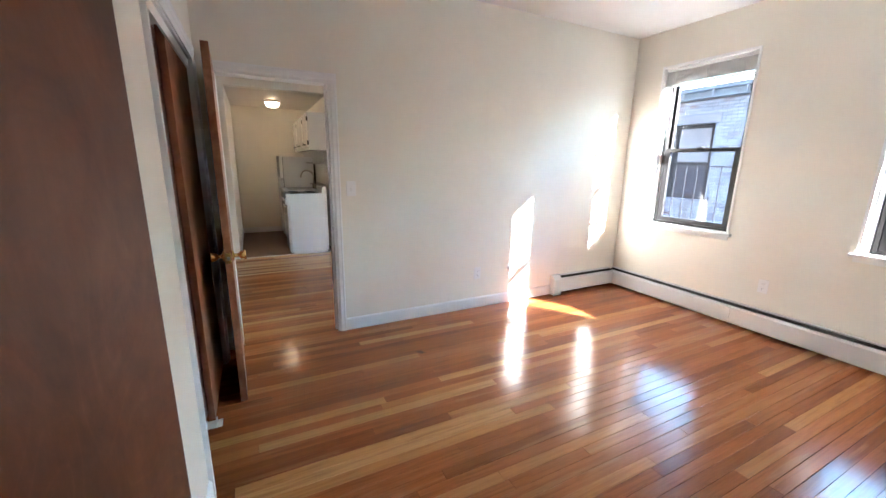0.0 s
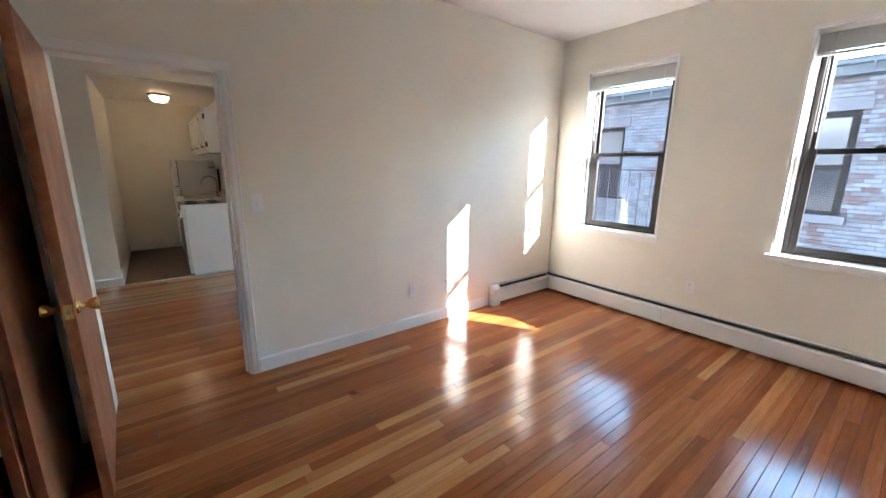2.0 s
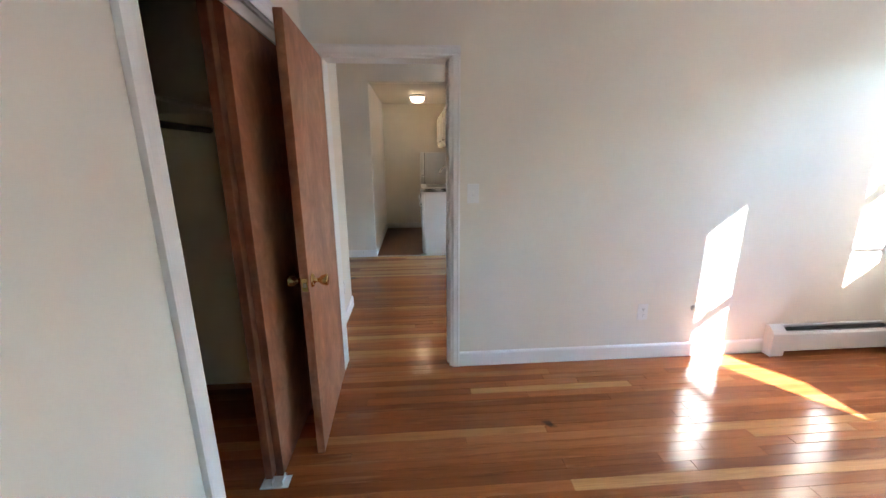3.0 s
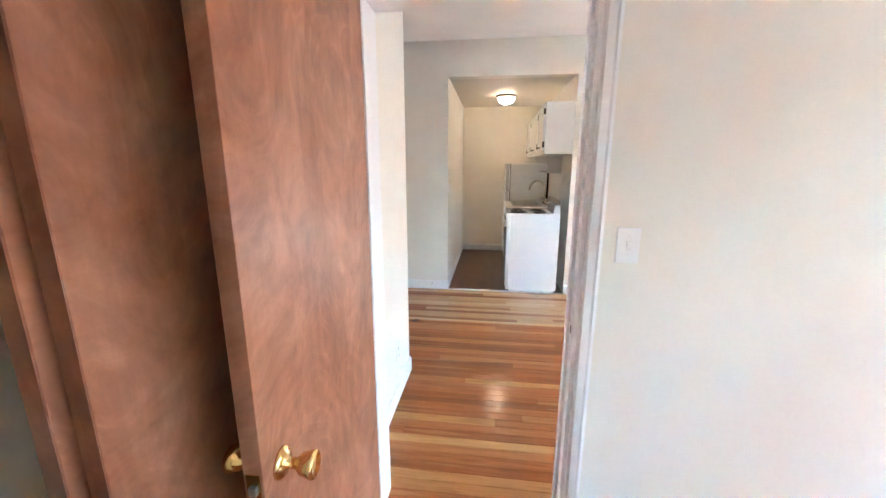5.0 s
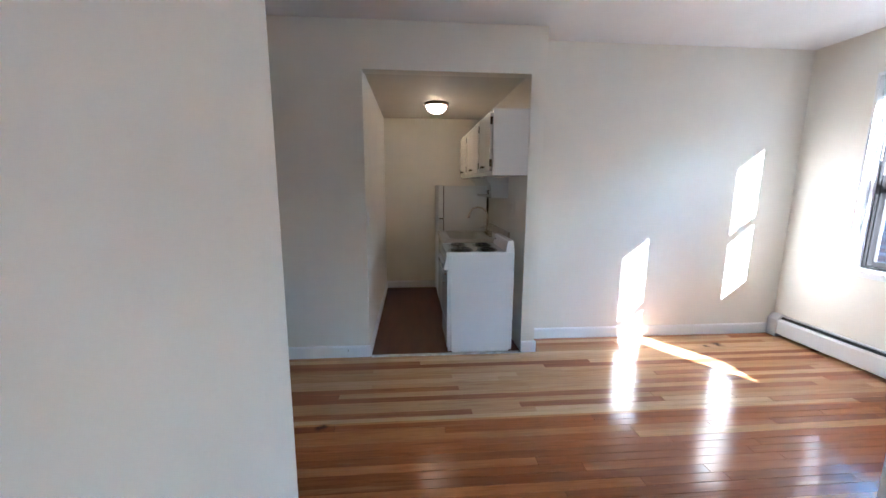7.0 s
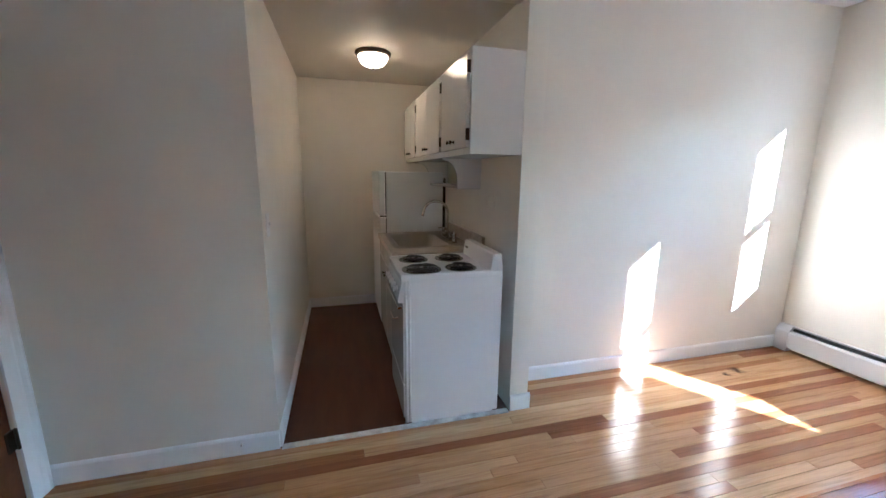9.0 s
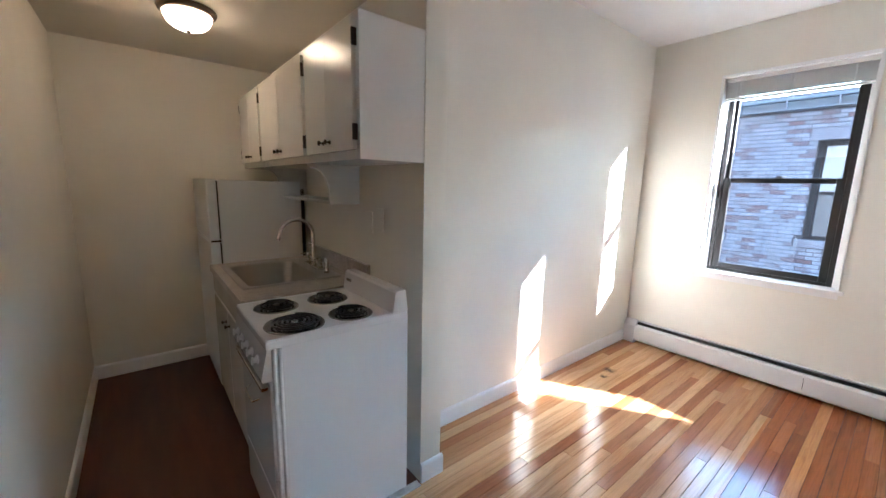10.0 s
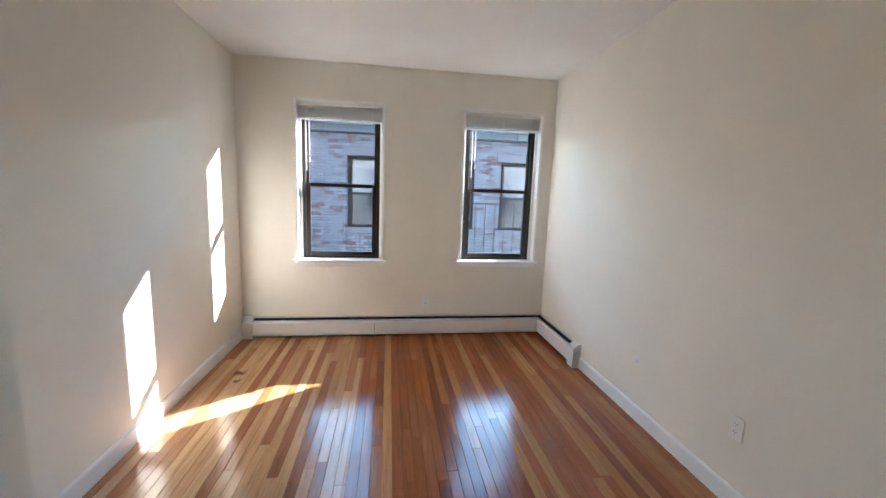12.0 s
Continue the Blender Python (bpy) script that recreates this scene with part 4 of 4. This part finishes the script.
    prof = [(KX1 - 0.003, 1.533), (-2.965, 1.533), (-2.965, 1.522), (-2.950, 1.518)] + [(-2.950 + 0.090 * math.sin(radians(q)), 1.518 - 0.13 * (1 - math.cos(radians(q)))) for q in range(12, 91, 13)] + [(-2.858, 1.330), (KX1 - 0.003, 1.330)]
    for y in (3.56, 4.40):
        bm = bmesh.new()
        prism(bm, prof, "y", y, y + 0.019)
        part("bracket", bm, M_CAB, h)
    part("board", boxes((-2.858, 3.580, 1.332, KX1 - 0.003, 4.399, 1.349), bevel=0.001), M_CAB, h)


def fridge():
    x0, x1, y0, y1, zt = -3.252, -2.740, 4.380, 5.05, 1.444
    f = thing("refrigerator", ((x0 + x1) / 2, (y0 + y1) / 2, 0.0), "white top-freezer refrigerator beside the sink cabinet", "refrigerator")
    part("cabinet", boxes((x0, y0, 0.03, x1, y1, zt), bevel=0.006), M_FRIDGE, f)
    part("kick_grille", boxes((x0 + 0.01, y0 + 0.01, 0.0, x1 - 0.02, y1 - 0.01, 0.029)), M_DARK, f)
    part("coil_panel", boxes((x1 + 0.001, y0 + 0.02, 0.05, x1 + 0.03, y1 - 0.02, zt - 0.05)), M_DARK, f, "black condenser at the back")
    for name, a, b in (("door", 0.075, 1.050), ("freezer_door", 1.062, zt + 0.006)):
        d = part(name, boxes((x0 - 0.065, y0 + 0.001, a, x0 - 0.008, y1 - 0.001, b), bevel=0.010), M_FRIDGE, f)
        part("seal", boxes((x0 - 0.0078, y0 + 0.008, a + 0.01, x0 - 0.0002, y1 - 0.008, b - 0.01)), M_DARK, d)
    part("hinge", boxes((x0 - 0.055, y0 + 0.01, 1.051, x0 + 0.01, y0 + 0.04, 1.061)), M_IRON, f)


stove()
cabinets()
fridge()

# ---- outside ----
BX = 5.0
setting("ground", boxes((-60, -60, -7.2, 300, 60, -7.0)), M_GROUND)
# out of view: height and court end added to cut skylight on the facade
setting("wall_unseen_own_house", boxes((0.002, -12, -7, OUT, BS - 1.601, 11.0), (0.002, LN + 0.121, -7, OUT, 12, 11.0), (0.002, BS - 1.6, -7, OUT, LN + 0.12, -0.201), (0.002, BS - 1.6, H + 0.201, OUT, LN + 0.12, 11.0)), M_OWN_BRICK)
setting("wall_unseen_court_end", boxes((OUT, 12, -7, BX + 0.3, 12.3, 9.0)), M_OWN_BRICK)


WINS = [(-3.6, -2.7), (-1.73, -0.79), (-0.15, 0.75), (1.88, 2.76), (3.9, 4.8)]
WIN_Z, ROOF_Z = (0.68, 2.29), 2.79


def neighbour():
    n = thing("apartment_house", (BX + 2, 0, -7), "brick apartment house across the court, worn white paint on red brick", "building")
    zb, zt = WIN_Z
    top = ROOF_Z
    rows, last = [], -9.0
    for a, b in WINS:
        rows += [(BX, last, -7, BX + 0.3, a, top), (BX, a, -7, BX + 0.3, b, zb), (BX, a, zt, BX + 0.3, b, top)]
        last = b
    rows.append((BX, last, -7, BX + 0.3, 9.0, top))
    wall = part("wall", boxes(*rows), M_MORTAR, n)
    # added dark sheet: blocks the sky behind the window gaps, stands for dim rooms
    part("dark_backing", boxes((BX + 0.301, -9, -7, BX + 0.4, 9, top)), M_ROOF, n)
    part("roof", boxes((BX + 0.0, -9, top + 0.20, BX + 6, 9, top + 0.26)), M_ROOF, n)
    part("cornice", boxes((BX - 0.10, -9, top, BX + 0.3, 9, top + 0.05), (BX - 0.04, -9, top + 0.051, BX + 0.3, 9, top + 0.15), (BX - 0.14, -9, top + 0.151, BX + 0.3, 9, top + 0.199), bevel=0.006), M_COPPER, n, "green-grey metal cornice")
    for k in range(-8, 9):
        part("cornice_strap", boxes((BX - 0.15, k * 0.62 + 0.1, top + 0.02, BX - 0.101, k * 0.62 + 0.125, top + 0.15)), M_STONE, n)
    for py in (3.30, -1.15):
        part("vent_pipe", lathe(bmesh.new(), [(0.022, top + 0.2), (0.022, top + 0.95), (0.03, top + 0.96), (0.03, top + 1.0)], (BX + 0.6, py, 0), "z", 10), M_STONE, n, "thin grey roof pipe", True)
    for a, b in WINS:
        w = part("window", boxes((BX + 0.06, a, zb, BX + 0.14, a + 0.075, zt), (BX + 0.06, b - 0.075, zb, BX + 0.14, b, zt), (BX + 0.061, a + 0.075, zt - 0.09, BX + 0.138, b - 0.075, zt), (BX + 0.061, a + 0.075, zb, BX + 0.138, b - 0.075, zb + 0.06), (BX + 0.07, a + 0.05, 1.42, BX + 0.13, b - 0.05, 1.47),
                                 (BX + 0.08, a + 0.076, zb + 0.061, BX + 0.12, a + 0.10, zt - 0.09), (BX + 0.08, b - 0.10, zb + 0.061, BX + 0.12, b - 0.076, zt - 0.091)), M_FAR_FRAME, n, "grey-painted double-hung window")
        part("pane", boxes((BX + 0.10, a + 0.09, zb + 0.06, BX + 0.105, b - 0.09, 1.43)), M_FAR_GLASS, w)
        part("pane", boxes((BX + 0.10, a + 0.09, 1.48, BX + 0.105, b - 0.09, zt - 0.06)), M_FAR_BLIND, w)
        part("lintel", boxes((BX - 0.018, a - 0.10, zt, BX + 0.05, b + 0.10, zt + 0.19), bevel=0.004), M_STONE, n)
        part("sill", boxes((BX - 0.05, a - 0.08, zb - 0.13, BX + 0.05, b + 0.08, zb), bevel=0.004), M_STONE, n)
    return n, wall


HOUSE, HOUSE_WALL = neighbour()


def fire_escape():
    e = thing("fire_escape", (0.8, -0.1, 0.3), "black iron fire escape balcony outside the windows", "fire escape")
    y0, y1, x1 = -1.25, 0.98, 1.15
    bm = bmesh.new()
    box(bm, OUT, y0, 1.37, x1, y0 + 0.03, 1.385)
    box(bm, OUT, y1 - 0.03, 1.37, x1, y1, 1.385)
    box(bm, x1 - 0.03, y0 + 0.031, 1.37, x1, y1 - 0.031, 1.385)
    part("top_rail", bm, M_RAIL, e)
    part("bottom_rail", boxes((x1 - 0.025, y0 + 0.031, 0.42, x1 - 0.005, y1 - 0.031, 0.44), (OUT, y0, 0.42, x1, y0 + 0.02, 0.44), (OUT, y1 - 0.02, 0.42, x1, y1, 0.44)), M_RAIL, e)
    n = 16
    for k in range(n + 1):
        y = y0 + 0.04 + (y1 - y0 - 0.08) * k / n
        part("baluster", boxes((x1 - 0.020, y - 0.004, 0.30, x1 - 0.012, y + 0.004, 1.37)), M_RAIL, e)
    rows = [(OUT, y0 + 0.02 + k * 0.075, 0.27, x1, y0 + 0.05 + k * 0.075, 0.295) for k in range(29)]
    part("deck_slats", boxes(*rows), M_RAIL, e, kind="stuff")


fire_escape()


# ---- floor boards ----
def floor_boards():
    """Narrow boards that run east to west. The ones nearest the walk are parts, the others one joined mesh."""
    rng = random.Random(7)
    W = 0.0585
    root = thing("floor_boards", (-2.0, 0.0, -0.014), "varnished reddish-brown narrow wood strip floor, worn lighter in places", "floor")
    root["kind"] = "structure"
    rooms = []
    y = BS - 1.45
    while y < LN:
        spans = []
        yc = y + W / 2
        if yc < BS - 0.06:
            spans = [(SX0 - 0.4, SX1 + 0.4)]
        elif yc < BN + 0.065:
            spans = [(-4.81 if -1.67 < yc < -0.09 else WX, 0.0)]
            if yc > BN:
                spans = [(DX0, DX1)]
        elif yc < EC:
            spans = [(LW, 0.0)]
            if yc < LS:
                spans = [(DX0, DX1)]
        elif yc < KF - 0.03:
            spans = [(EW, 0.0)]
        else:
            spans = [(KX1 + 0.12, 0.0)]
        for a, b in spans:
            x = a - rng.uniform(0, 0.7)
            while x < b:
                L = rng.choice((0.5, 0.8, 1.1, 1.5, 1.9, 2.3, 2.8)) * rng.uniform(0.85, 1.15)
                p, q = max(x, a), min(x + L, b)
                if q - p > 0.02:
                    rooms.append((p, y, q, min(y + W, LN)))
                x += L
        y += W
    path = [(-3.6, -2.8), (-3.45, -2.3), (-3.5, -1.2), (-3.58, -0.2), (-3.62, 1.0), (-3.65, 1.8), (-2.2, 1.6), (-2.4, -1.8), (-1.4, 1.6)]

    def near(r):
        cxx, cyy = (r[0] + r[2]) / 2, (r[1] + r[3]) / 2
        return min((max(r[0] - px, 0, px - r[2])) ** 2 + (cyy - py) ** 2 for px, py in path)
    rooms.sort(key=near)
    verts, faces = [], []

    def board(p, y0, q, y1, dz, tilt, gap):
        t = 0.0012
        a, b, c, d = p + gap / 2, y0 + gap / 2, q - gap / 2, y1 - gap / 2
        lo = [(a, b, -0.013), (c, b, -0.013), (c, d, -0.013), (a, d, -0.013)]
        mid = [(a, b, -t + dz), (c, b, -t + dz), (c, d, -t + dz), (a, d, -t + dz)]
        e, g = dz + tilt, dz - tilt
        hi = [(a + t, b + t, e), (c - t, b + t, e), (c - t, d - t, g), (a + t, d - t, g)]
        f = []
        for s in (0, 4):
            for k in range(4):
                f.append((s + k, s + (k + 1) % 4, s + 4 + (k + 1) % 4, s + 4 + k))
        f.append((8, 9, 10, 11))
        return lo + mid + hi, f
    for i, r in enumerate(rooms):
        gap = rng.choice((0.0006, 0.0006, 0.0008, 0.0020))
        dz = rng.uniform(-0.0003, 0.0003)
        v, f = board(*r, dz, rng.uniform(-0.00028, 0.00028), gap)
        if i < 300:
            cx_, cy_ = (r[0] + r[2]) / 2, (r[1] + r[3]) / 2
            me = bpy.data.meshes.new("board")
            me.from_pydata([(a - cx_, b - cy_, c) for a, b, c in v], [], f)
            me.materials.append(M_BOARD)
            ob = new("board", me)
            ob.parent = root
            ob.location = (cx_ + 2.0, cy_, 0.014)
        else:
            n = len(verts)
            verts.extend(v)
            faces.extend([tuple(k + n for k in q) for q in f])
    me = bpy.data.meshes.new("far_boards")
    me.from_pydata(verts, [], faces)
    me.materials.append(M_BOARDS)
    ob = new("far_boards", me)
    ob.parent = root
    ob.location = (2.0, 0, 0.014)
    tagged(ob, kind="stuff")


floor_boards()


# ---- bricks over the court ----
def facade_bricks():
    """Courses of brick on the house opposite. The ones in plain view of the windows are parts, the rest one joined mesh."""
    rng = random.Random(11)
    BW, BH, J = 0.195, 0.0670, 0.010
    zb, zt = WIN_Z
    cells = []
    row, z = 0, -1.2
    while z + BH < ROOF_Z:
        y = -6.0 - (BW / 2 if row % 2 else 0.0)
        while y < 8.0:
            p, q = y + J / 2, y + BW - J / 2
            for a, b in WINS:
                if z + BH > zb and z < zt + 0.01:
                    if a - 0.004 < p < b + 0.004:
                        p = b + 0.004
                    if a - 0.004 < q < b + 0.004:
                        q = a - 0.004
                if (z + BH > zt and z < zt + 0.19) or (z + BH > zb - 0.13 and z < zb):
                    if a - 0.105 < p < b + 0.105:
                        p = b + 0.105
                    if a - 0.105 < q < b + 0.105:
                        q = a - 0.105
            if q - p > 0.03:
                cells.append((p, z + J / 2, q, z + BH - J / 2))
            y += BW
        z += BH
        row += 1
    cells.sort(key=lambda c: abs((c[0] + c[2]) / 2 - 2.6) * 0.8 + abs((c[1] + c[3]) / 2 - 1.6))
    verts, faces = [], []

    def brick(c, cy, cz):
        d = 0.010 + rng.uniform(-0.003, 0.003)
        t = 0.003
        y0, z0, y1, z1 = c[0] - cy, c[1] - cz, c[2] - cy, c[3] - cz
        tilt = rng.uniform(-0.0012, 0.0012)
        back = [(0.0, y0, z0), (0.0, y1, z0), (0.0, y1, z1), (0.0, y0, z1)]
        rim = [(-d + t, y, zz) for _, y, zz in back]
        front = [(-d - tilt, y0 + t, z0 + t), (-d + tilt, y1 - t, z0 + t), (-d + tilt, y1 - t, z1 - t), (-d - tilt, y0 + t, z1 - t)]
        f = [(o + (k + 1) % 4, o + k, o + 4 + k, o + 4 + (k + 1) % 4) for o in (0, 4) for k in range(4)]
        return back + rim + front, f + [(11, 10, 9, 8)]
    for i, c in enumerate(cells):
        if i < 300:
            cy, cz = (c[0] + c[2]) / 2, (c[1] + c[3]) / 2
            v, f = brick(c, cy, cz)
            me = bpy.data.meshes.new("brick")
            me.from_pydata(v, [], f)
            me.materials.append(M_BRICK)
            ob = new("brick", me)
            ob.parent = HOUSE_WALL
            ob.location = (-2.0, cy, cz + 7.0)
        else:
            v, f = brick(c, 0.0, 0.0)
            n = len(verts)
            verts.extend((x + BX, y, z) for x, y, z in v)
            faces.extend(tuple(k + n for k in q) for q in f)
    me = bpy.data.meshes.new("far_bricks")
    me.from_pydata(verts, [], faces)
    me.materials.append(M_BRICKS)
    ob = new("far_bricks", me)
    ob.parent = HOUSE_WALL
    ob.location = (-BX - 2.0, 0, 7.0)
    tagged(ob, kind="stuff")


facade_bricks()
